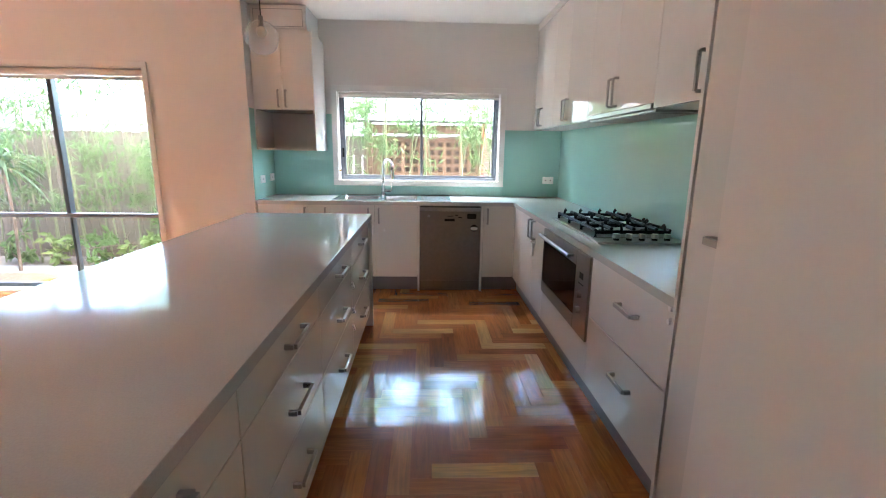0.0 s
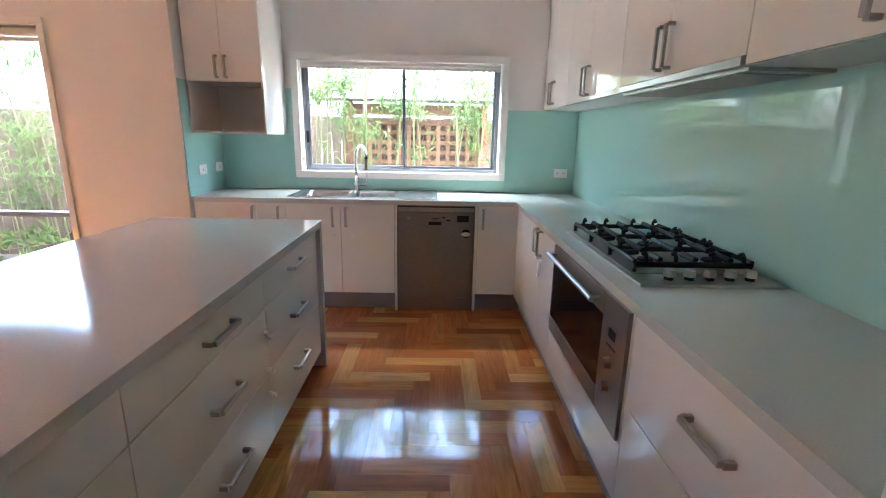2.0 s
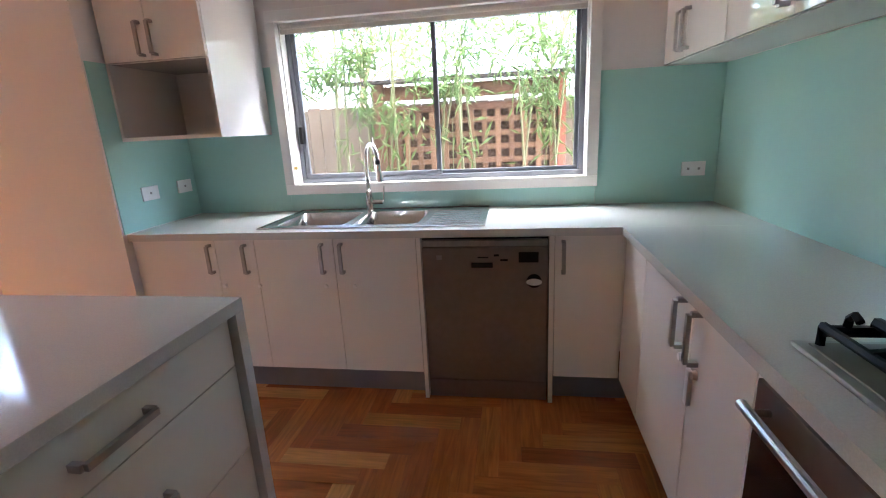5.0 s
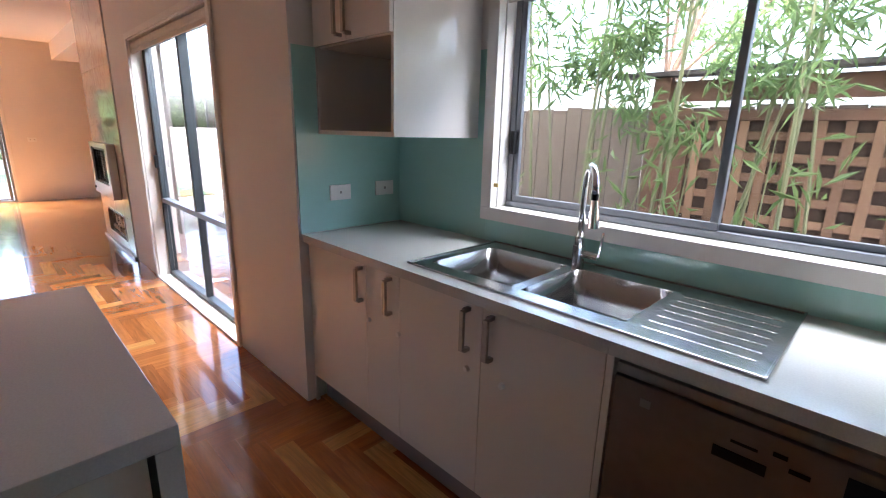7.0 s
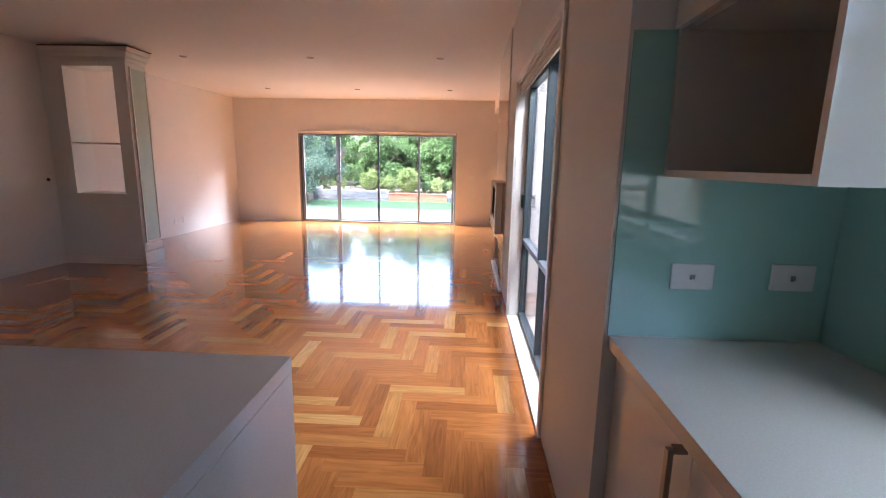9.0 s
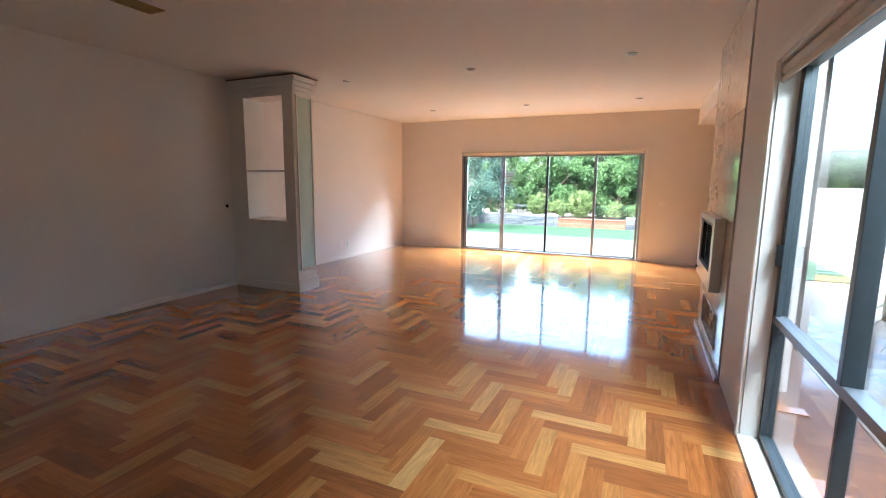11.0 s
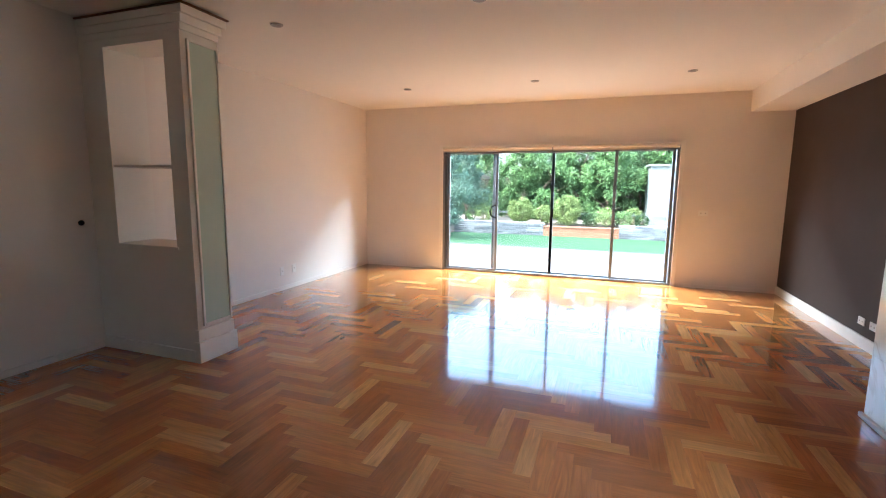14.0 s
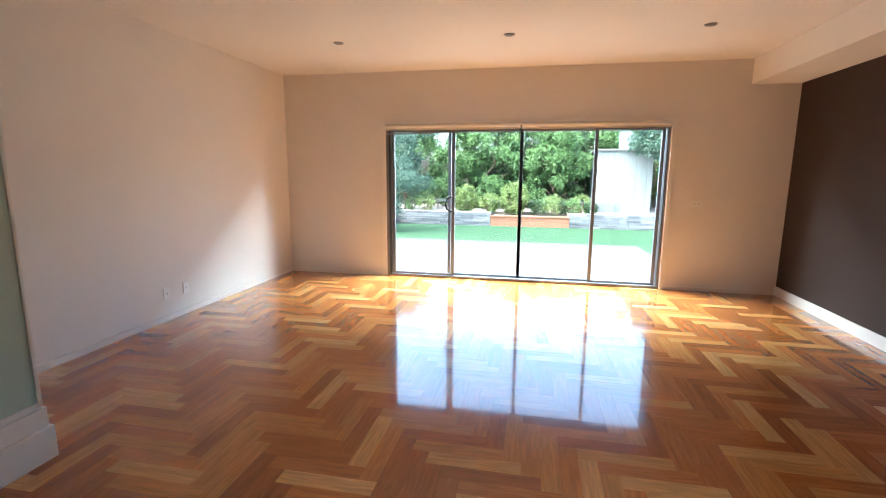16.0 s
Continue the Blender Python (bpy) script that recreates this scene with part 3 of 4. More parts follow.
part("grip", boxes((0.41, 0.51, FY - 0.008, FY - 0.0052, 0.71, 0.735)), BLACK, dw)
for r in ((0.44, 0.49, 0.757, 0.763), (0.515, 0.54, 0.765, 0.775), (0.545, 0.58, 0.742, 0.752)):
    part("mark", boxes((r[0], r[1], FY - 0.007, FY - 0.0052, r[2], r[3])), BLACK, dw)
bm = bmesh.new()
rod(bm, (0.70, FY - 0.0052, 0.645), (0.70, FY - 0.008, 0.645), 0.034, n=20)
part("badge", bm, BLACK, dw)
bm = bmesh.new()
rod(bm, (0, 0, 0), (0, -0.002, 0), 0.034, n=20)
bmesh.ops.scale(bm, vec=(1.05, 1, 0.5), verts=bm.verts)
bmesh.ops.translate(bm, vec=(0.70, FY - 0.0085, 0.64), verts=bm.verts)
part("badge_oval", bm, PLASTIC, dw, "white oval sticker")
part("sticker", boxes((0.245, 0.27, FY - 0.007, FY - 0.0052, 0.75, 0.772)), GREYP, dw)

# bench tops
T0, T1 = 0.863, 0.90
bt = thing("bench_top", (0.4, 4.0, T0), "pale grey stone L-shaped bench top", "bench top")
for r in ((-1.372, -0.64, 3.803, N_ - 0.002), (0.16, E_ - 0.002, 3.803, N_ - 0.002), (-0.64, 0.16, 3.803, 3.925), (-0.64, 0.16, 4.33, N_ - 0.002), (1.078, E_ - 0.002, 0.866, 3.803)):
    part("slab", boxes((*r, T0, T1), bev=0.0008), STONE_N, bt)

# sink
sink = thing("sink", (-0.1, 4.13, 0.9), "stainless steel double-bowl sink with drainer", "sink")


def bowl(x0, x1, y0, y1, zt, zb):
    bm = boxes((x0, x1, y0, y1, zb, zt))
    top = [f for f in bm.faces if f.normal.z > 0.9]
    bmesh.ops.delete(bm, geom=top, context="FACES")
    es = [e for e in bm.edges if len(e.link_faces) == 2]
    bmesh.ops.bevel(bm, geom=es, offset=0.045, segments=4, affect="EDGES", profile=0.5)
    bmesh.ops.solidify(bm, geom=bm.faces[:], thickness=0.002)
    return bm


part("bowl", bowl(-0.62, -0.245, 3.935, 4.30, 0.904, 0.73), SINKST, sink, smooth=True)
part("bowl", bowl(-0.205, 0.14, 3.935, 4.30, 0.904, 0.73), SINKST, sink, smooth=True)
for r in ((-0.675, -0.62, 3.868, 4.395), (-0.245, -0.205, 3.935, 4.30), (-0.62, 0.14, 3.868, 3.935), (-0.62, 0.14, 4.30, 4.395), (0.14, 0.47, 3.868, 4.395)):
    part("deck", boxes((*r, 0.9005, 0.905)), SINKST, sink)
part("rim", boxes((-0.68, 0.475, 3.863, 3.870, 0.9005, 0.909), (-0.68, 0.475, 4.393, 4.40, 0.9005, 0.909), (-0.68, -0.673, 3.87, 4.393, 0.9005, 0.909), (0.468, 0.475, 3.87, 4.393, 0.9005, 0.909), bev=0.002), SINKST, sink)
for k in range(7):
    y = 3.94 + k * 0.055
    part("drainer_rib", boxes((0.18, 0.44, y, y + 0.008, 0.904, 0.9065), bev=0.001), SINKST, sink)
for x in (-0.43, -0.03):
    part("waste", rod(bmesh.new(), (x, 4.12, 0.7325), (x, 4.12, 0.736), 0.04, n=20), CHROME, sink)
tap = thing("mixer_tap", (-0.225, 4.33, 0.905), "chrome gooseneck pull-out mixer tap behind the sink", "tap")
tx, ty = -0.225, 4.335
part("base", rod(rod(bmesh.new(), (tx, ty, 0.905), (tx, ty, 0.985), 0.024, n=16), (tx, ty, 0.985), (tx, ty, 1.02), 0.019, n=16), CHROME, tap)
arc = [(tx, ty, 1.02), (tx, ty, 1.12), (tx, ty, 1.20)] + [(tx + 0.085 * (1 - math.cos(a)) * 0.62, ty - 0.085 * (1 - math.cos(a)) * 0.75, 1.20 + 0.085 * math.sin(a)) for a in [k * math.pi / 10 for k in range(1, 11)]]
part("spout", tube(bmesh.new(), arc, 0.0125, 12), CHROME, tap, smooth=True)
ex, ey, ez = arc[-1]
part("collar", rod(bmesh.new(), (ex, ey, ez), (ex, ey, ez - 0.025), 0.012), BLACK, tap)
part("spray_head", rod(bmesh.new(), (ex, ey, ez - 0.02), (ex + 0.005, ey, ez - 0.115), 0.013, 0.02), CHROME, tap)
part("lever", rod(rod(bmesh.new(), (tx, ty, 0.955), (tx + 0.085, ty - 0.01, 0.955), 0.014), (tx + 0.085, ty - 0.01, 0.955), (tx + 0.095, ty - 0.01, 1.05), 0.005), CHROME, tap)

# glass splashbacks
for r in ((-0.745, 1.055, 0.901, 1.006), (1.057, 1.671, 0.901, 1.602), (-1.376, -0.747, 0.901, 1.74)):
    whole("splashback", boxes((r[0], r[1], N_ - 0.008, N_ - 0.002, r[2], r[3])), TEAL, "teal glass splashback behind the sink", "splashback", "sink splashbacks")
whole("splashback", boxes((1.672, 1.678, 0.868, N_ - 0.002, 0.901, 1.602)), TEAL, "teal glass splashback behind the cooktop", "splashback")
whole("splashback", boxes((-1.384, -1.378, 3.80, N_ - 0.002, 0.901, 1.742)), TEAL, "teal glass splashback on the short wall", "splashback")


def outlet(x, y, z, out, w=0.118, h=0.075, dots=1, label="white double power point on the splashback"):
    o = thing("power_point", (x, y, z), label, "power point")
    ox, oy = out
    a = w / 2
    p = lambda e0, e1, a0, a1, z0, z1: (x + min(ox * e0, ox * e1), x + max(ox * e0, ox * e1), y + a0, y + a1, z0, z1) if ox else (x + a0, x + a1, y + min(oy * e0, oy * e1), y + max(oy * e0, oy * e1), z0, z1)
    part("plate", boxes(p(0.0, 0.008, -a, a, z - h / 2, z + h / 2), bev=0.002), PLASTIC, o)
    for k in range(dots):
        c = (k - (dots - 1) / 2) * w * 0.45
        part("socket", boxes(p(0.0082, 0.010, c - 0.006, c + 0.006, z - 0.006, z + 0.006)), GREYP, o)
    return o


outlet(-1.378, 4.02, 1.085, (1, 0))
outlet(-1.378, 4.295, 1.09, (1, 0))
outlet(1.555, N_ - 0.008, 1.08, (0, -1), dots=2)
for x in (-8.05, -8.30):
    outlet(x, S_, 0.265, (0, 1), 0.075, 0.115, label="white wall outlet low on the cream wall")
for x in (-8.19, -7.99):
    outlet(x, 4.44, 0.235, (0, -1), 0.11, 0.07, 2, label="white power point low on the brown wall")
outlet(W, 3.47, 1.08, (1, 0), 0.12, 0.075, 2, label="white light switch beside the sliding doors")

# east run
FX = 1.10
c = cabinet("gloss white double cupboard in the bench corner", FX + 0.02, E_ - 0.012, 2.69, 3.83, 0.145, 0.862, name="base_cabinet")
part("filler", boxes((FX, FX + 0.018, 3.508, 3.828, 0.148, 0.86)), CAB, c)
for a, b, h in ((3.03, 3.506, 3.085), (2.692, 3.03, 2.978)):
    d = part("door", boxes((FX, FX + 0.018, a + G, b - G, 0.148, 0.86), bev=0.0015), CAB, c)
    handle(d, (FX, h, 0.70), (FX, h, 0.845), (-1, 0, 0))
    lock(d, (FX, h, 0.665), (-1, 0, 0), 0.014)
part("lock_strap", boxes((FX - 0.016, FX - 0.003, 2.99, 3.015, 0.56, 0.67), bev=0.004), PLASTIC, c, "loose white child-lock strap")
ov = thing("oven", (1.35, 2.2, 0.36), "wide stainless steel built-in oven with black glass", "oven")
part("body", boxes((FX + 0.021, E_ - 0.02, 1.74, 2.66, 0.37, 0.845)), BLACK, ov)
part("fascia", boxes((FX - 0.012, FX + 0.02, 1.715, 1.93, 0.375, 0.845), bev=0.003), DARKSTEEL, ov, "steel control panel")
part("door_rail", boxes((FX - 0.012, FX + 0.02, 1.933, 2.665, 0.755, 0.845), bev=0.003), DARKSTEEL, ov)
part("door_base", boxes((FX - 0.012, FX + 0.02, 1.933, 2.665, 0.375, 0.455), bev=0.003), DARKSTEEL, ov)
part("door_glass", boxes((FX - 0.010, FX + 0.018, 1.933, 2.665, 0.458, 0.752)), OVENGL, ov, "black oven glass")
part("handle", rod(rod(rod(bmesh.new(), (FX - 0.05, 1.96, 0.80), (FX - 0.05, 2.64, 0.80), 0.011), (FX - 0.012, 1.99, 0.80), (FX - 0.05, 1.99, 0.80), 0.008), (FX - 0.012, 2.61, 0.80), (FX - 0.05, 2.61, 0.80), 0.008), STEEL, ov)
for z in (0.52, 0.61):
    part("knob", rod(bmesh.new(), (FX - 0.012, 1.83, z), (FX - 0.035, 1.83, z), 0.022, 0.019, 16), DARKSTEEL, ov)
part("display", boxes((FX - 0.0135, FX - 0.0122, 1.80, 1.86, 0.70, 0.735)), BLACK, ov)
part("buttons", boxes((FX - 0.0135, FX - 0.0122, 1.79, 1.87, 0.668, 0.674)), BLACK, ov)
oc = thing("oven_housing", (1.35, 2.2, 0.145), "gloss white housing round the built-in oven", "cabinet")
part("lower_panel", boxes((FX, FX + 0.018, 1.694, 2.688, 0.148, 0.368), bev=0.0015), CAB, oc)
part("side", boxes((FX, E_ - 0.012, 2.668, 2.688, 0.37, 0.86)), CAB, oc)
part("side", boxes((FX, E_ - 0.012, 1.694, 1.712, 0.37, 0.86)), CAB, oc)
part("top_rail", boxes((FX, FX + 0.018, 1.733, 2.667, 0.848, 0.861)), CAB, oc)
dr = cabinet("gloss white two-drawer pan unit beside the oven", FX + 0.02, E_ - 0.012, 0.866, 1.692, 0.145, 0.862, name="drawer_unit")
for z0, z1, hz in ((0.53, 0.86, 0.725), (0.148, 0.528, 0.385)):
    d = part("drawer", boxes((FX, FX + 0.018, 0.868, 1.691, z0 + G, z1 - G), bev=0.0015), CAB, dr)
    handle(d, (FX, 1.17, hz), (FX, 1.335, hz), (-1, 0, 0))
for z in (0.85, 0.80):
    lock(dr, (FX, 0.93, z), (-1, 0, 0), 0.013)
whole("kickboard", boxes((1.16, 1.175, 0.866, 3.894, 0.0, 0.144)), KICK, "grey kickboard under the oven side cupboards", "kickboard")
tall = cabinet("tall gloss white pantry cabinet with handle", 1.09, E_ - 0.012, 0.245, 0.862, 0.0, HK - 0.003, name="pantry_cabinet")
d = part("door", boxes((1.068, 1.088, 0.248, 0.84, 0.06, HK - 0.06), bev=0.0015), CAB, tall)
handle(d, (1.068, 0.53, 1.14), (1.068, 0.70, 1.14), (-1, 0, 0), 0.022, 0.035)
part("gable", boxes((1.062, 1.089, 0.845, 0.862, 0.0, HK - 0.004)), CAB, tall)

# gas cooktop
ck = thing("gas_cooktop", (1.41, 2.25, 0.9), "stainless steel five-burner gas cooktop with black trivets", "cooktop")
part("tray", boxes((1.155, 1.655, 1.81, 2.70, 0.9005, 0.912), bev=0.004), STEEL, ck)
part("well", boxes((1.175, 1.635, 1.93, 2.68, 0.912, 0.916), bev=0.002), DARKSTEEL, ck)
for bx, by, br in ((1.28, 2.55, 0.045), (1.54, 2.55, 0.036), (1.41, 2.31, 0.062), (1.28, 2.06, 0.036), (1.54, 2.06, 0.045)):
    b = part("burner", rod(bmesh.new(), (bx, by, 0.916), (bx, by, 0.93), br, br * 0.9, 20), STEEL, ck)
    part("burner_cap", rod(bmesh.new(), (bx, by, 0.93), (bx, by, 0.939), br * 0.85, br * 0.75, 20), BLACK, b)
for y0, y1 in ((2.43, 2.67), (2.19, 2.425), (1.945, 2.185)):
    bm = bmesh.new()
    for x in (1.19, 1.62):
        tube(bm, [(x, y0, 0.917), (x, y0, 0.955), (x, y1, 0.955), (x, y1, 0.917)], 0.009, 6)
    for y in (y0, y1):
        tube(bm, [(1.19, y, 0.945), (1.62, y, 0.945)], 0.0115, 6)
    ym = (y0 + y1) / 2
    for x, s in ((1.28, 1), (1.54, 1), (1.41, 1)):
        for dy in (-1, 1):
            yy = y0 if dy < 0 else y1
            tube(bm, [(x, yy, 0.945), (x, yy, 0.962), (x, ym + dy * 0.025, 0.962)], 0.0115, 6)
    for xa, xb in ((1.19, 1.25), (1.62, 1.57)):
        tube(bm, [(xa, ym, 0.955), (xb, ym, 0.962)], 0.0115, 6)
    for x in (1.23, 1.34, 1.48, 1.59):
        for yy, dy in ((y0, 1), (y1, -1)):
            tube(bm, [(x, yy, 0.95), (x, yy + dy * 0.004, 0.972), (x, yy + dy * 0.016, 0.984), (x, yy + dy * 0.03, 0.976)], 0.008, 6)
    part("trivet", bm, BLACK, ck, "black cast trivet")
for k in range(5):
    x = 1.28 + k * 0.072
    kn = part("knob", rod(bmesh.new(), (x, 1.87, 0.925), (x, 1.87, 0.948), 0.021, 0.018, 16), STEEL, ck)
    part("knob_base", rod(bmesh.new(), (x, 1.87, 0.912), (x, 1.87, 0.925), 0.016, n=16), BLACK, kn)

# upper cupboards
UX = 1.37
for y0, y1, hy in ((3.70, N_ - 0.01, 4.10), (2.745, 3.70, 3.265), (1.79, 2.745, 2.29), (0.866, 1.79, 1.34)):
    c = cabinet("gloss white wall cupboard with steel bow handles", UX + 0.02, 1.67, y0, y1, 1.605, 2.585, name="wall_cupboard", group="cupboards above the cooktop")
    m = hy
    for a, b, h in ((y0, m, m - 0.035), (m, y1, m + 0.035)):
        d = part("door", boxes((UX, UX + 0.018, a + G, b - G, 1.607 if y0 != 1.79 else 1.635, 2.583), bev=0.0015), CAB, c)
        handle(d, (UX, h, 1.64 + (0.02 if y0 == 1.79 else 0)), (UX, h, 1.80 + (0.02 if y0 == 1.79 else 0)), (-1, 0, 0))
whole("cupboard_filler", boxes((UX - 0.004, 1.67, 0.866, N_ - 0.01, 2.587, HK - 0.002), bev=0.002), TRIM, "white filler between the wall cupboards and ceiling", "filler")
hood = thing("range_hood", (1.5, 2.27, 1.59), "slim stainless steel slide-out range hood", "range hood")
part("lip", boxes((UX - 0.008, UX + 0.019, 1.80, 2.74, 1.606, 1.632), bev=0.002), STEEL, hood)
part("underside", boxes((UX + 0.02, 1.66, 1.80, 2.74, 1.592, 1.604), bev=0.002), STEEL, hood)
for k in range(2):
    part("filter", boxes((UX + 0.04, 1.62, 1.85 + k * 0.43, 2.26 + k * 0.43, 1.588, 1.5915)), GREYP, hood)

# sink wall cupboard with open niche
wc = thing("wall_cupboard", (-1.09, 4.15, 1.365), "gloss white wall cupboard with open microwave niche", "cabinet")
for nm, r in (("side", (-1.375, -1.36, 3.912, 4.40, 1.365, 2.64)), ("side", (-0.831, -0.815, 3.912, 4.40, 1.365, 2.42)), ("niche_floor", (-1.36, -0.831, 3.93, 4.40, 1.365, 1.383)), ("body", (-1.36, -0.831, 3.93, 4.40, 1.735, 2.42)), ("niche_back", (-1.36, -0.831, 4.385, 4.40, 1.383, 1.735)), ("top_box", (-1.36, -0.86, 3.93, 4.40, 2.42, 2.64))):
    part(nm, boxes(r), CAB, wc)
part("niche_edge", boxes((-1.36, -0.831, 3.912, 3.93, 1.365, 1.383)), TRIM, wc)
for a, b, h in ((-1.358, -1.10, -1.135), (-1.10, -0.816, -1.068)):
    d = part("door", boxes((a + G, b - G, 3.894, 3.911, 1.737, 2.415), bev=0.0015), CAB, wc)
    handle(d, (h, 3.894, 1.76), (h, 3.894, 1.905), (0, -1, 0))
part("vent_panel", boxes((-1.345, -0.875, 3.918, 3.929, 2.44, 2.62), bev=0.002), CAB, wc)
part("vent_line", boxes((-1.33, -0.89, 3.915, 3.9175, 2.455, 2.459), (-1.33, -0.89, 3.915, 3.9175, 2.60, 2.604), (-0.894, -0.89, 3.915, 3.9175, 2.459, 2.60), (-1.33, -1.326, 3.915, 3.9175, 2.459, 2.60)), GREYP, wc)
part("filler", boxes((-1.376, -1.362, 3.832, 3.85, 0.0, 0.862)), CAB, bpy.data.objects["base_cabinet"])

# island
isl = thing("kitchen_island", (-0.66, 1.3, 0), "long kitchen island with gloss drawers and waterfall end", "kitchen island")
IX = -0.215
part("body", boxes((-0.93, IX - 0.02, -0.30, 2.895, 0.10, 0.858)), DRAWER, isl)
part("kickboard", boxes((-0.90, IX - 0.07, -0.28, 2.89, 0.0, 0.0995)), KICK, isl)
part("end_panel", boxes((-1.143, -0.191, 2.90, 2.94, 0.0, 0.8595), bev=0.0015), STONE, isl, "grey stone waterfall end")
for y0, y1, hy in ((-0.295, 0.418, 0.06), (0.42, 1.25, 0.87), (1.25, 2.08, 1.69), (2.08, 2.893, 2.47)):
    for z0, z1, hz in ((0.70, 0.852, 0.775), (0.42, 0.70, 0.545), (0.105, 0.42, 0.275)):
        d = part("drawer", boxes((IX - 0.018, IX, y0 + G, y1 - G, z0 + G, z1 - G), bev=0.0015), DRAWER, isl)
        handle(d, (IX, hy - 0.09, hz), (IX, hy + 0.09, hz), (1, 0, 0))
for z in (0.60, 0.44, 0.33):
    lock(isl, (IX, 2.06, z), (1, 0, 0), 0.012)
    lock(isl, (IX, 2.10, z - 0.03), (1, 0, 0), 0.012)
whole("island_top", boxes((-1.143, -0.191, -0.35, 2.94, 0.86, 0.90), bev=0.002), STONE, "polished grey stone island bench top", "bench top")
pend = thing("pendant_lamp", (-0.67, 2.13, 1.9), "clear glass globe pendant hanging over the island", "pendant lamp")
bm = bmesh.new()
bmesh.ops.create_uvsphere(bm, u_segments=24, v_segments=16, radius=0.088, matrix=Matrix.Translation((-0.67, 2.13, 1.97)))
part("globe", bm, GLOBE, pend, "clear glass globe", smooth=True).visible_shadow = False
part("socket", rod(bmesh.new(), (-0.67, 2.13, 2.03), (-0.67, 2.13, 2.08), 0.016, 0.012), STEEL, pend)
bm = bmesh.new()
bmesh.ops.create_uvsphere(bm, u_segments=12, v_segments=8, radius=0.028, matrix=Matrix.Translation((-0.67, 2.13, 2.0)))
part("bulb", bm, PLASTIC, pend, smooth=True)
part("cord", rod(bmesh.new(), (-0.67, 2.13, 2.08), (-0.67, 2.13, HK), 0.003, n=6), BLACK, pend)

# ceiling fittings
for x, y in ((-6.37, -0.48), (-6.38, 1.25), (-6.37, 2.98), (-9.02, -0.48), (-9.02, 1.25), (-9.02, 3.0)):
    dl = thing("downlight", (x, y, H), "round white recessed ceiling downlight, switched off", "downlight", "ceiling downlights")
    bm = bmesh.new()
    rod(bm, (x, y, H - 0.008), (x, y, H), 0.048, 0.052, 20)
    part("ring", bm, STEEL, dl)
    part("lens", rod(bmesh.new(), (x, y, H - 0.010), (x, y, H - 0.0082), 0.034, n=16), KICK, dl)
vent = thing("ceiling_vent", (-3.62, -0.38, H), "aged brass rectangular ceiling vent", "vent")
part("frame", boxes((-3.77, -3.47, -0.47, -0.29, H - 0.008, H - 0.001), bev=0.002), BRASS, vent)
for k in range(6):
    part("slat", boxes((-3.75, -3.49, -0.455 + k * 0.027, -0.44 + k * 0.027, H - 0.014, H - 0.0085)), BRASS, vent)


# ---- garden ----
GZ = -0.15
bm = bmesh.new()
box(bm, -400, 400, -400, 400, GZ - 0.1, GZ)
setting("ground", bm, EARTH, "bare brown garden ground", "ground")
setting("lawn", boxes((-18.0, -10.6, -3.2, 6.5, GZ, GZ + 0.02)), GRASS, "green artificial lawn behind the deck", "lawn")
setting("gravel", boxes((-6.2, 2.5, 4.62, 5.3, GZ, GZ + 0.015)), GRAVEL, "pale gravel strip along the side fence", "gravel")
deck = thing("deck", (-12.5, 1.0, GZ), "weathered grey-brown timber deck outside the doors", "deck", kind="structure")
for k in range(29):
    x = -10.57 - k * 0.137
    part("board", boxes((x - 0.133, x, -2.4, 3.85 if k < 22 else 3.75, GZ + 0.02, GZ + 0.075), bev=0.003), DECK, deck)


def leaves(n, clumps, size, rng, aspect=0.45, droop=0.3):
    """n folded leaves scattered in clumps (centre, radius)."""
    v, f = [], []
    for _ in range(n):
        c, r = clumps[int(rng.integers(len(clumps)))]
        d = rng.normal(size=3)
        d /= np.linalg.norm(d) + 1e-6
        p = np.array(c) + d * r * rng.random() ** 0.45
        a = rng.normal(size=3)
        a[2] -= droop
        a /= np.linalg.norm(a) + 1e-6
        b = np.cross(a, rng.normal(size=3))
        b /= np.linalg.norm(b) + 1e-6
        nrm = np.cross(a, b)
        s = size * rng.uniform(0.6, 1.3)
        k = len(v)
        for q in (p, p + a * s * 0.45 + b * s * aspect * 0.5 + nrm * s * 0.08, p + a * s, p + a * s * 0.45 - b * s * aspect * 0.5 + nrm * s * 0.08):
            v.append(tuple(q))
        f += [(k, k + 1, k + 2), (k, k + 2, k + 3)]
    return v, f


def leaf_part(parent, v, f, material, name="crown"):
    b = BASE[parent.name]
    me = bpy.data.meshes.new(name)
    me.from_pydata([(x - b.x, y - b.y, z - b.z) for x, y, z in v], [], f)
    me.materials.append(material)
    o = new(name, me)
    o.parent = parent
    return o


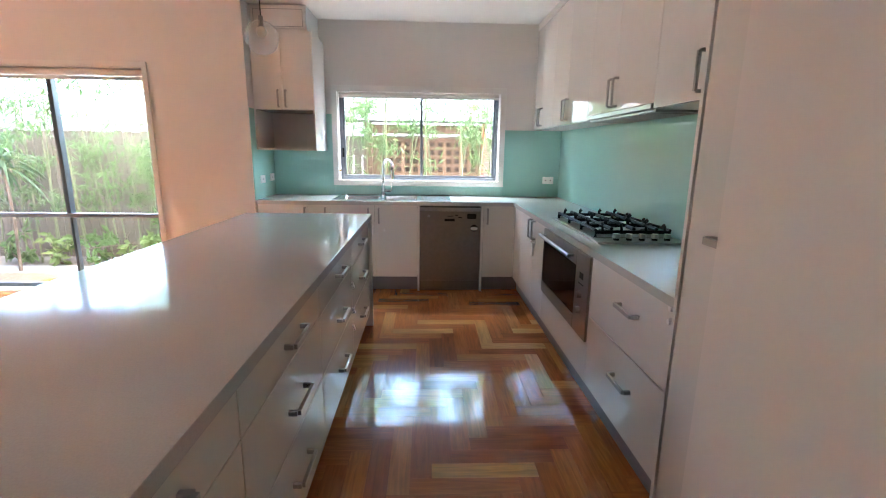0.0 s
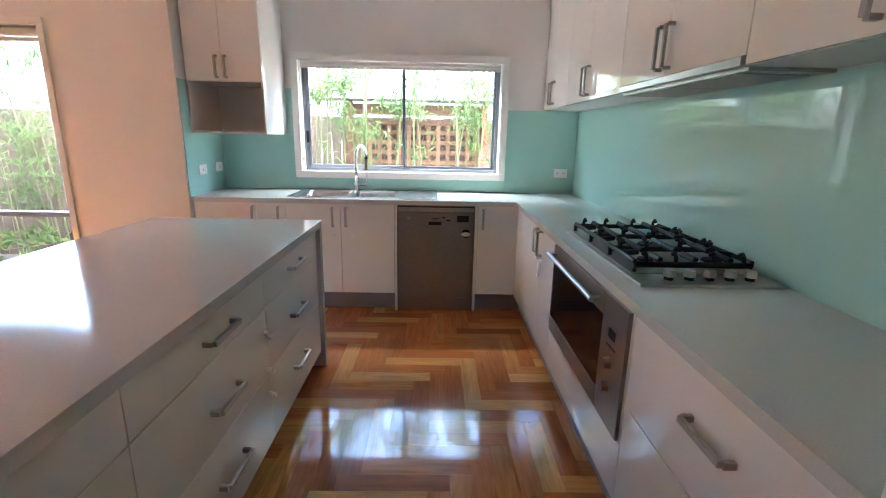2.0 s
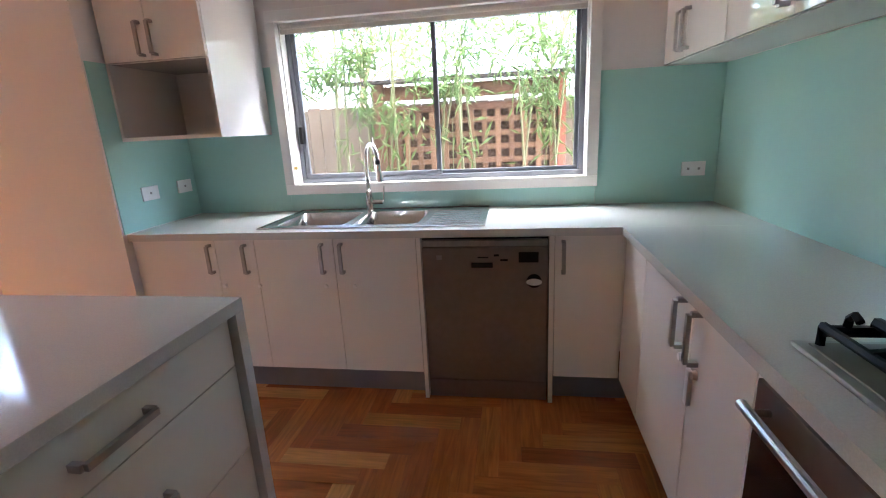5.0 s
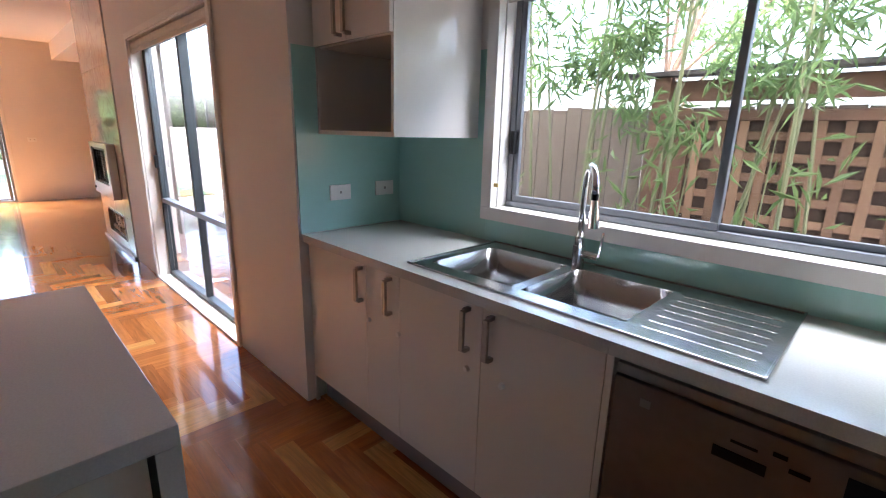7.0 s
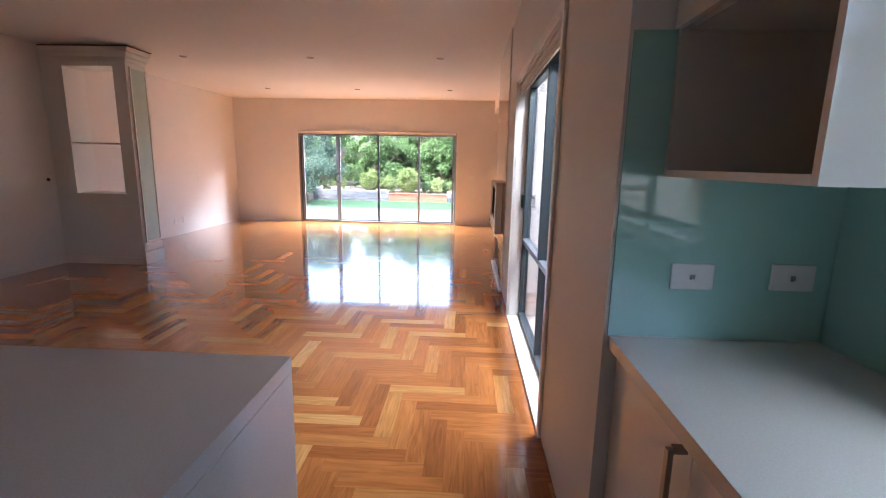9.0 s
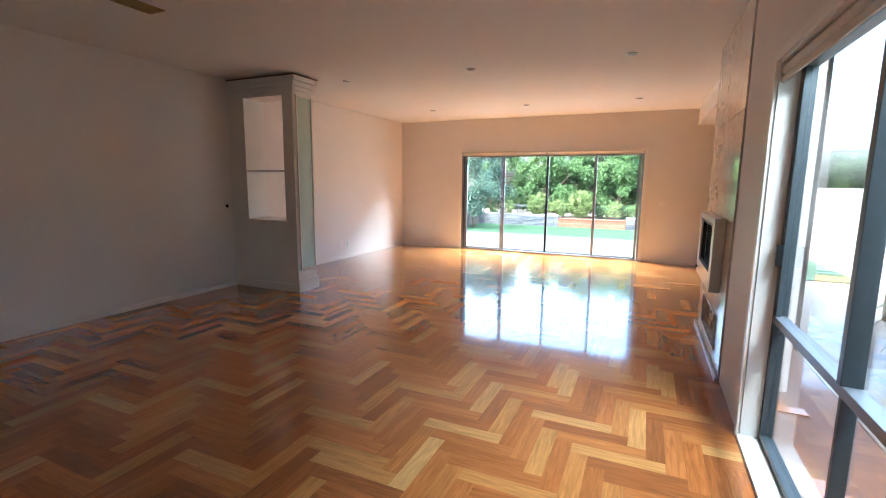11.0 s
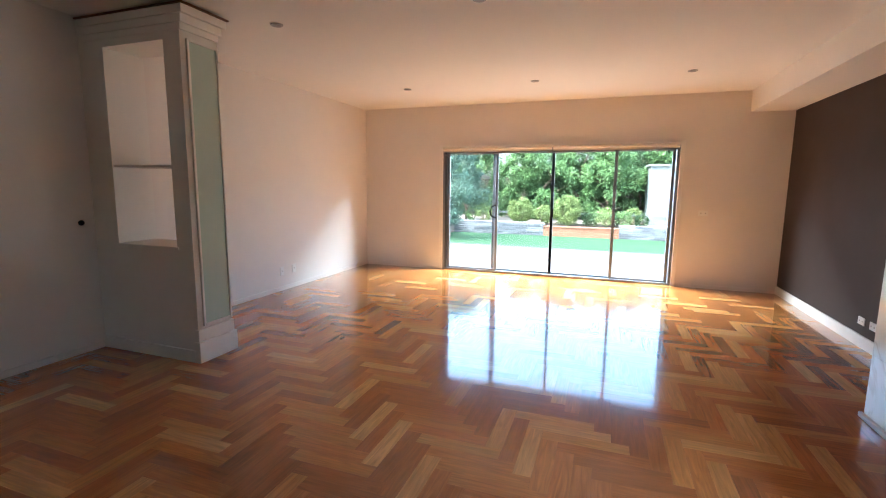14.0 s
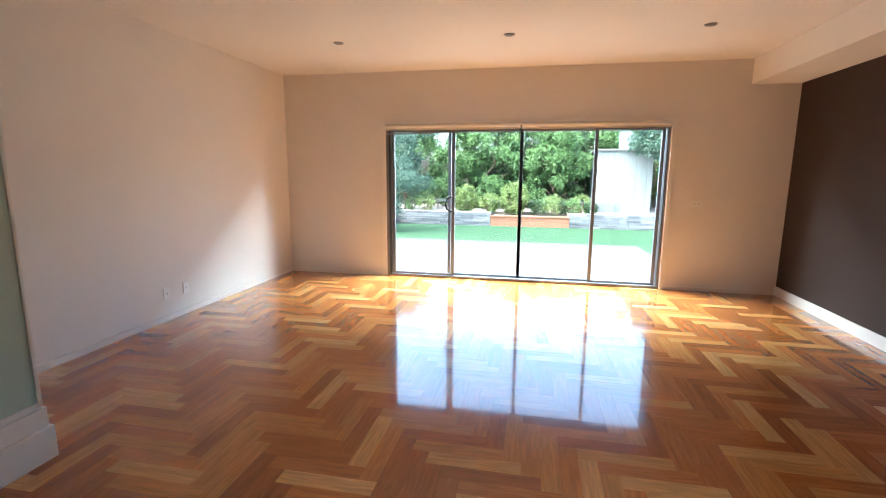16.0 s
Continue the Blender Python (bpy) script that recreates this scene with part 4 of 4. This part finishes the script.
def tree(name, label, cat, x, y, z0, h, rx, ry, n, size, material, seed, trunk=0.06, low=0.3, aspect=0.45, blobs=26):
    rng = np.random.default_rng(seed)
    t = thing(name, (x, y, z0), label, cat)
    bm = bmesh.new()
    pts = [(x + 0.05 * k * rng.normal(), y + 0.05 * k * rng.normal(), z0 + h * 0.75 * k / 5) for k in range(6)]
    tube(bm, pts, trunk, 8, 0.35)
    clumps = []
    for k in range(blobs):
        a, u = rng.uniform(0, 2 * math.pi), rng.uniform(low, 1.0)
        rad = math.sqrt(max(0.05, 1 - ((u - 0.55) / 0.62) ** 2)) * rng.uniform(0.35, 1.0)
        c = (x + rx * rad * math.cos(a), y + ry * rad * math.sin(a), z0 + h * u)
        clumps.append((c, 0.25 * min(rx, ry, h * 0.5) * rng.uniform(0.8, 1.5)))
        if k % 3 == 0:
            p = Vector(pts[int(min(4, max(1, u * 5)))])
            tube(bm, [p, (p + Vector(c)) / 2 + Vector((0, 0, 0.05)), c], trunk * 0.35, 5, 0.4)
    part("trunk", bm, BARK, t)
    v, f = leaves(n, clumps, size, rng, aspect)
    leaf_part(t, v, f, material)
    return t


def bush(name, label, x, y, z0, r, n, size, material, seed):
    """A clipped round shrub: leaves over a dome with gaps."""
    rng = np.random.default_rng(seed)
    t = thing(name, (x, y, z0), label, "shrub")
    bm = bmesh.new()
    for k in range(5):
        a = k * 1.3
        rod(bm, (x, y, z0), (x + 0.5 * r * math.cos(a), y + 0.5 * r * math.sin(a), z0 + r), 0.014, 0.006, 5)
    part("stem", bm, BARK, t)
    cl = []
    for k in range(60):
        d = rng.normal(size=3)
        d /= np.linalg.norm(d)
        cl.append(((x + d[0] * r * 0.85, y + d[1] * r * 0.85, z0 + r * 1.0 + d[2] * r * 0.9), r * 0.24))
    v, f = leaves(n, cl, size, rng, 0.6, 0)
    leaf_part(t, v, f, material)
    return t


def bamboo(x, y, z0, h, seed, lean=0.1, n=60, size=0.13, low=0.45, r=0.012):
    rng = np.random.default_rng(seed)
    t = thing("bamboo", (x, y, z0), "slender green bamboo cane with narrow leaves", "bamboo", "bamboo by the fence")
    lx, ly = rng.normal() * lean, rng.normal() * lean * 0.5
    pts = [(x + lx * (k / 10) ** 1.5 * h * 0.5, y + ly * (k / 10) ** 1.5 * h * 0.5, z0 + h * k / 10) for k in range(11)]
    bm = bmesh.new()
    tube(bm, pts, r, 7, 0.4)
    for k in range(int(h / 0.24)):
        u = k * 0.24 / h * 10
        i = min(9, int(u))
        p = Vector(pts[i]).lerp(Vector(pts[i + 1]), u - i)
        rod(bm, p - Vector((0, 0, 0.005)), p + Vector((0, 0, 0.005)), r * 1.25 * (1 - 0.05 * u), n=7)
    part("cane", bm, CANE, t)
    cl = []
    for k in range(int(9)):
        u = rng.uniform(low, 1.0) * 9.9
        i = int(u)
        p = Vector(pts[i]).lerp(Vector(pts[i + 1]), u - i)
        a = rng.uniform(0, 6.28)
        q = rng.uniform(0.08, 0.3)
        cl.append(((p.x + q * math.cos(a), p.y + q * math.sin(a) * 0.6, p.z + 0.05), 0.13))
    v, f = leaves(n, cl, size, rng, 0.16, 0.8)
    leaf_part(t, v, f, LEAF_BAM, "foliage")
    return t


# side fence beyond the kitchen
FYY = 5.88
fence = thing("paling_fence", (-2, FYY, GZ), "weathered grey-brown timber paling fence", "fence")
rf = random.Random(8)
for k in range(92):
    x = -8.2 + k * 0.118
    part("paling", boxes((x, x + 0.11, FYY, FYY + 0.018, GZ, 1.57 + rf.uniform(-0.012, 0.012))), FENCE, fence)
for z in (0.25, 1.3):
    part("rail", boxes((-8.2, 2.7, FYY + 0.019, FYY + 0.07, z, z + 0.07)), FENCE, fence)
lat = thing("lattice_screen", (0.2, FYY - 0.06, GZ), "red-brown timber lattice screen in front of the fence", "trellis")
part("board", boxes((-0.58, 1.02, FYY - 0.03, FYY - 0.008, 1.60, 1.72), bev=0.003), LATTICE, lat)
# added sheet whose dark colour stands in for shade between the slats
part("backing", boxes((-0.58, 1.02, FYY - 0.028, FYY - 0.008, GZ, 1.55)), LATSHADE, lat, "added dark sheet, shade behind the lattice as colour")
part("cap", boxes((-0.85, 1.30, FYY - 0.12, FYY + 0.02, 1.742, 1.772), bev=0.004), DECK, lat)
part("post", boxes((-0.60, -0.50, FYY - 0.09, FYY - 0.031, GZ, 1.74), bev=0.004), LATTICE, lat)
part("post", boxes((0.98, 1.04, FYY - 0.09, FYY - 0.031, GZ, 1.74), bev=0.004), REDPOST, lat, "red painted post")
part("side_board", boxes((-0.498, -0.37, FYY - 0.05, FYY - 0.031, GZ, 1.56), bev=0.003), LATTICE, lat)
part("top_rail", boxes((-0.37, 0.975, FYY - 0.054, FYY - 0.031, 1.49, 1.545), bev=0.003), LATTICE, lat)
for k in range(12):
    x = -0.34 + k * 0.114
    part("slat", boxes((x, x + 0.045, FYY - 0.052, FYY - 0.042, 0.3, 1.488), bev=0.002), SLAT, lat)
for k in range(10):
    z = 0.36 + k * 0.114
    part("slat", boxes((-0.366, 0.972, FYY - 0.041, FYY - 0.031, z, z + 0.045), bev=0.002), SLAT, lat)
rs = random.Random(5)
for k in range(21):
    bamboo(-1.25 + k * 0.14 + rs.uniform(-0.06, 0.06), 5.42 + rs.uniform(-0.14, 0.22), GZ, rs.uniform(2.9, 3.8), 100 + k, 0.15, 250, 0.12, 0.5, rs.uniform(0.009, 0.014))
for k in range(6):
    bamboo(-1.2 + k * 0.47 + rs.uniform(-0.1, 0.1), 5.3 + rs.uniform(-0.1, 0.3), GZ, rs.uniform(1.5, 2.0), 160 + k, 0.2, 60, 0.13, 0.45, 0.006)
for k in range(26):
    bamboo(-5.6 + k * 0.15 + rs.uniform(-0.06, 0.06), 5.5 + rs.uniform(-0.15, 0.25), GZ, rs.uniform(2.4, 3.7), 200 + k, 0.2, 210, 0.13, 0.2, rs.uniform(0.008, 0.013))


def fan_plant(x, y, z0, h, seed):
    """A slim stem with a head of long arching strap leaves."""
    rng = random.Random(seed)
    t = thing("cordyline", (x, y, z0), "slim-stemmed garden plant with long arching strap leaves", "plant")
    part("stem", tube(bmesh.new(), [(x, y, z0), (x + 0.03, y, z0 + h * 0.5), (x, y + 0.02, z0 + h)], 0.022, 8, 0.7), BARK, t)
    v, f = [], []
    for k in range(46):
        a, lift, length = rng.uniform(0, 2 * math.pi), rng.uniform(-0.1, 1.2), rng.uniform(0.4, 0.62)
        d, side = Vector((math.cos(a), math.sin(a), 0)), Vector((-math.sin(a), math.cos(a), 0))
        p = Vector((x, y, z0 + h + rng.uniform(-0.12, 0.06)))
        n = len(v)
        for i in range(6):
            u = i / 5
            w = 0.019 * math.sin(math.pi * min(0.97, 0.18 + 0.8 * u))
            q = p + d * length * u * math.cos(lift * 0.8) + Vector((0, 0, length * (math.sin(lift) * u - 0.75 * u * u)))
            v += [tuple(q - side * w), tuple(q + side * w)]
        f += [(n + 2 * i, n + 2 * i + 1, n + 2 * i + 3, n + 2 * i + 2) for i in range(5)]
    leaf_part(t, v, f, LEAF_DARK)
    return t


fan_plant(-4.75, 5.05, GZ, 1.35, 7)
fan_plant(-5.35, 5.2, GZ, 0.95, 8)
for k in range(7):
    x = -5.0 + k * 0.5 + rs.uniform(-0.1, 0.1)
    tree("garden_plant", "low leafy green plant at the fence foot", "plant", x, 5.45, GZ, rs.uniform(0.4, 0.75), 0.22, 0.2, 110, 0.13, LEAF_YEL if k % 2 else LEAF_BAM, 300 + k, 0.012, 0.2, blobs=8)
# taller greenery behind the side fence
for k, x in enumerate((-4.6, -1.6, 1.4)):
    tree("tree", "light green tree behind the side fence", "tree", x, 8.6, GZ, 4.6, 1.6, 1.0, 2200, 0.16, LEAF_BAM, 320 + k, 0.07, 0.5, 0.25)

# back garden
wallb = thing("garden_wall", (-18.2, 1.2, GZ), "low grey stacked-stone garden bed wall", "garden wall", kind="structure")
rw = random.Random(9)
stones = bmesh.new()
for y0, y1 in ((-3.0, 0.30), (2.6, 6.5)):
    for r in range(6):
        y = y0
        while y < y1:
            L = rw.uniform(0.18, 0.5)
            box(stones, -18.4, -18.0 + rw.uniform(-0.015, 0.02), y, min(y + L, y1) - 0.006, GZ + r * 0.07, GZ + r * 0.07 + 0.064)
            y += L
o = part("stone", stones, LEDGE, wallb)
o["kind"] = "stuff"
pl = thing("planter_box", (-18.1, 1.45, GZ), "long orange-brown timber planter edge", "planter")
for y0, y1 in ((0.31, 1.45), (1.46, 2.59)):
    for z in (0, 0.15):
        part("board", boxes((-18.15, -18.0, y0, y1, GZ + z, GZ + z + 0.145 + 0.0), bev=0.004), PLANTER, pl)
part("cap", boxes((-18.2, -17.97, 0.30, 2.6, GZ + 0.297, GZ + 0.33), bev=0.004), PLANTER, pl)
part("fill", boxes((-19.2, -18.151, 0.31, 2.59, GZ, GZ + 0.26)), EARTH, pl)
bed = setting("garden_bed", boxes((-22.5, -18.41, -4.0, 0.30, GZ, GZ + 0.36), (-22.5, -18.41, 2.6, 6.5, GZ, GZ + 0.36), (-22.5, -19.21, 0.30, 2.6, GZ, GZ + 0.36)), EARTH, "raised earth garden bed", "garden bed")
sf = thing("paling_fence", (-15.5, -3.0, GZ), "low grey timber side fence beside the lawn", "fence")
for k in range(30):
    x = -18.3 + k * 0.14
    part("paling", boxes((x, x + 0.13, -2.75, -2.72, GZ, GZ + 0.55)), FENCE, sf)
for x in (-16.6, -14.6):
    part("post", boxes((x, x + 0.1, -2.72, -2.62, GZ, GZ + 0.62)), DECK, sf)
wl = thing("picket_edging", (-19.6, 0, GZ), "white low picket edging in the garden bed", "edging")
for k in (0, 15, 30, 45, 59):
    part("stake", boxes((-19.64, -19.62, -3.6 + k * 0.13, -3.57 + k * 0.13, GZ + 0.3, GZ + 0.72)), SHED, wl)
for k in range(60):
    y = -3.6 + k * 0.13
    part("picket", boxes((-19.62, -19.60, y, y + 0.045, GZ + 0.62, GZ + 0.72)), SHED, wl)
for z in (0.65,):
    part("rail", boxes((-19.598, -19.58, -3.6, 4.2, GZ + z, GZ + z + 0.03)), SHED, wl)
bf = thing("paling_fence", (-23, 1, GZ), "dark timber fence behind the trees", "fence")
for k in range(70):
    y = -6.0 + k * 0.2
    part("paling", boxes((-23.03, -23.0, y, y + 0.195, GZ, 1.75)), FENCE, bf)
shed = thing("garden_shed", (-20.3, 4.4, GZ), "white metal-clad garden shed partly behind leaves", "shed")
for k in range(10):
    y = 3.50 + k * 0.165
    part("cladding_board", boxes((-19.72, -19.70 + (0.008 if k % 2 else 0.0), y, y + 0.163, GZ + 0.362, 2.15), bev=0.002), SHED, shed)
part("side_wall", boxes((-21.4, -19.72, 3.50, 3.53, GZ + 0.362, 2.15)), SHED, shed)
part("side_wall", boxes((-21.4, -19.72, 5.12, 5.15, GZ + 0.362, 2.15)), SHED, shed)
part("roof", boxes((-21.5, -19.62, 3.42, 5.22, 2.152, 2.20)), SHED, shed)
part("flue", boxes((-20.3, -20.0, 4.2, 4.6, 2.202, 2.75)), SHED, shed)
part("door_bolt", boxes((-19.69, -19.67, 3.62, 3.76, 1.28, 1.31)), KICK, shed)

tree("tree", "grey-green rounded tree beside the lawn", "tree", -16.4, -2.35, GZ, 2.55, 0.85, 0.85, 5200, 0.11, LEAF_BLUE, 11, 0.05, 0.25)
tree("tree", "grey-green tall shrub beside the lawn", "tree", -19.3, -2.7, GZ + 0.3, 2.9, 1.2, 1.2, 5000, 0.15, LEAF_BLUE, 12, 0.05, 0.1)
for k, (x, y, h, rx, m) in enumerate(((-21.3, -1.3, 2.92, 1.1, LEAF_MID), (-20.9, 0.0, 2.67, 1.1, LEAF_MID), (-21.5, 1.3, 3.10, 1.2, LEAF_MID), (-20.8, 2.4, 2.58, 1.05, LEAF_MID), (-21.8, 3.4, 3.10, 1.2, LEAF_MID), (-22.0, 5.6, 3.10, 1.5, LEAF_MID), (-22.3, -3.4, 3.10, 1.4, LEAF_MID), (-22.4, 0.6, 3.10, 1.6, LEAF_DARK), (-22.4, 2.6, 3.10, 1.5, LEAF_DARK))):
    tree("tree", "dense leafy green tree at the garden's end", "tree", x, y, GZ + 0.3, h, rx * 0.8, rx, 6500, 0.19, m, 20 + k, 0.07, 0.12, 0.35, 40)
tree("tree", "grey-green tree overhanging the shed", "tree", -18.7, 5.3, GZ + 0.3, 3.2, 0.9, 1.25, 3400, 0.18, LEAF_BLUE, 40, 0.06, 0.5)
bush("shrub", "clipped round green shrub in the garden bed", -18.9, -0.62, GZ + 0.36, 0.42, 5200, 0.06, LEAF_YEL, 50)
bush("shrub", "clipped round green shrub behind the planter", -18.8, 0.95, GZ + 0.36, 0.46, 5600, 0.06, LEAF_YEL, 51)
bush("shrub", "small bright yellow-green shrub", -18.7, 0.18, GZ + 0.36, 0.3, 1200, 0.07, LEAF_YEL, 52)
for k in range(9):
    bush("low_plant", "low mixed green bedding plant", -18.9 - 0.3 * (k % 2), 1.6 + 0.28 * k if k < 7 else -2.4 + 0.5 * (k - 7), GZ + 0.33, 0.2 + 0.05 * (k % 3), 420, 0.07, (LEAF_DARK, LEAF_MID, LEAF_YEL)[k % 3], 60 + k)


# ---- parquet: herringbone blocks along x and y ----
BW, BL = 0.0938, 0.469
bx0, by0 = -6.965 % (BW * 10), 0.488 % (BW * 10)


def block_verts(lx, ly, g=0.00018, c=0.00012, top=0.0):
    v = []
    for z, k in ((-0.007, g), (top - c, g), (top, g + c)):
        v += [(k, k, z), (lx - k, k, z), (lx - k, ly - k, z), (k, ly - k, z)]
    f = [(8, 9, 10, 11)]
    for r in (0, 4):
        for k in range(4):
            f.append((r + k, r + (k + 1) % 4, r + 4 + (k + 1) % 4, r + 4 + k))
    return v, f


def uv_fill(me, alongs):
    layer = me.uv_layers.new(name="UVMap")
    for p in me.polygons:
        for li in p.loop_indices:
            co = me.vertices[me.loops[li].vertex_index].co
            layer.data[li].uv = (co.x, co.y) if alongs(p) else (co.y, co.x)


near_mesh = []
for lx, ly in ((BL, BW), (BW, BL)):
    v, f = block_verts(lx, ly)
    me = bpy.data.meshes.new("block")
    me.from_pydata(v, [], f)
    uv_fill(me, lambda p, q=lx > ly: q)
    me.materials.append(PARQ)
    near_mesh.append(me)
rest_v, rest_f, rest_along = [], [], []


def floor_here(x, y):
    return W < x < E_ and S_ < y < 4.43 and not (x < -1.385 and y > 3.80 and x > -6.53) and not (x > 0.80 and y < 0.2) and not (y > 3.93 and x > -1.385) and not (x > 1.17 and y > 0.2)


def near_here(x, y):
    return (-7.0 < x < -4.6 and 0.1 < y < 3.0) or (-0.1 < x < 1.1 and 1.9 < y < 3.8)


i0, i1 = int((W - bx0) / BW) - 6, int((E_ - bx0) / BW) + 6
j0, j1 = int((S_ - by0) / BW) - 6, int((4.45 - by0) / BW) + 6
rb = random.Random(3)
for j in range(j0, j1):
    for i in range(i0, i1):
        if (i - j) % 10 == 0:
            kind, lx, ly = 0, BL, BW
        elif (j - i) % 10 == 1:
            kind, lx, ly = 1, BW, BL
        else:
            continue
        x, y = bx0 + i * BW, by0 + j * BW
        if not any(floor_here(x + a * lx, y + b * ly) for a in (0.05, 0.5, 0.95) for b in (0.05, 0.5, 0.95)):
            continue
        if x < W or x + lx > E_ + 0.1 or y < S_ - 0.45 or y + ly > 4.44 + 0.4:
            if x + lx < W or y + ly < S_:
                continue
        dz = rb.uniform(-0.0001, 0.0001)
        if near_here(x + lx / 2, y + ly / 2):
            o = new("block", near_mesh[kind])
            o.location = (x, y, dz)
            o.parent = floor_ob
        else:
            x1, y1 = min(x + lx, E_), min(y + ly, 4.439)
            xx, yy = max(x, W + 0.002), max(y, S_ + 0.002)
            if x1 - xx < 0.01 or y1 - yy < 0.01:
                continue
            v, f = block_verts(x1 - xx, y1 - yy)
            n = len(rest_v)
            rest_v += [(a + xx, b + yy, c + dz) for a, b, c in v]
            rest_f += [tuple(q + n for q in w) for w in f]
            rest_along += [kind == 0] * len(f)
me = bpy.data.meshes.new("blocks")
me.from_pydata(rest_v, [], rest_f)
uv_fill(me, lambda p: rest_along[p.index])
me.materials.append(PARQ_REST)
o = new("blocks", me)
o.parent = floor_ob
o["kind"] = "stuff"
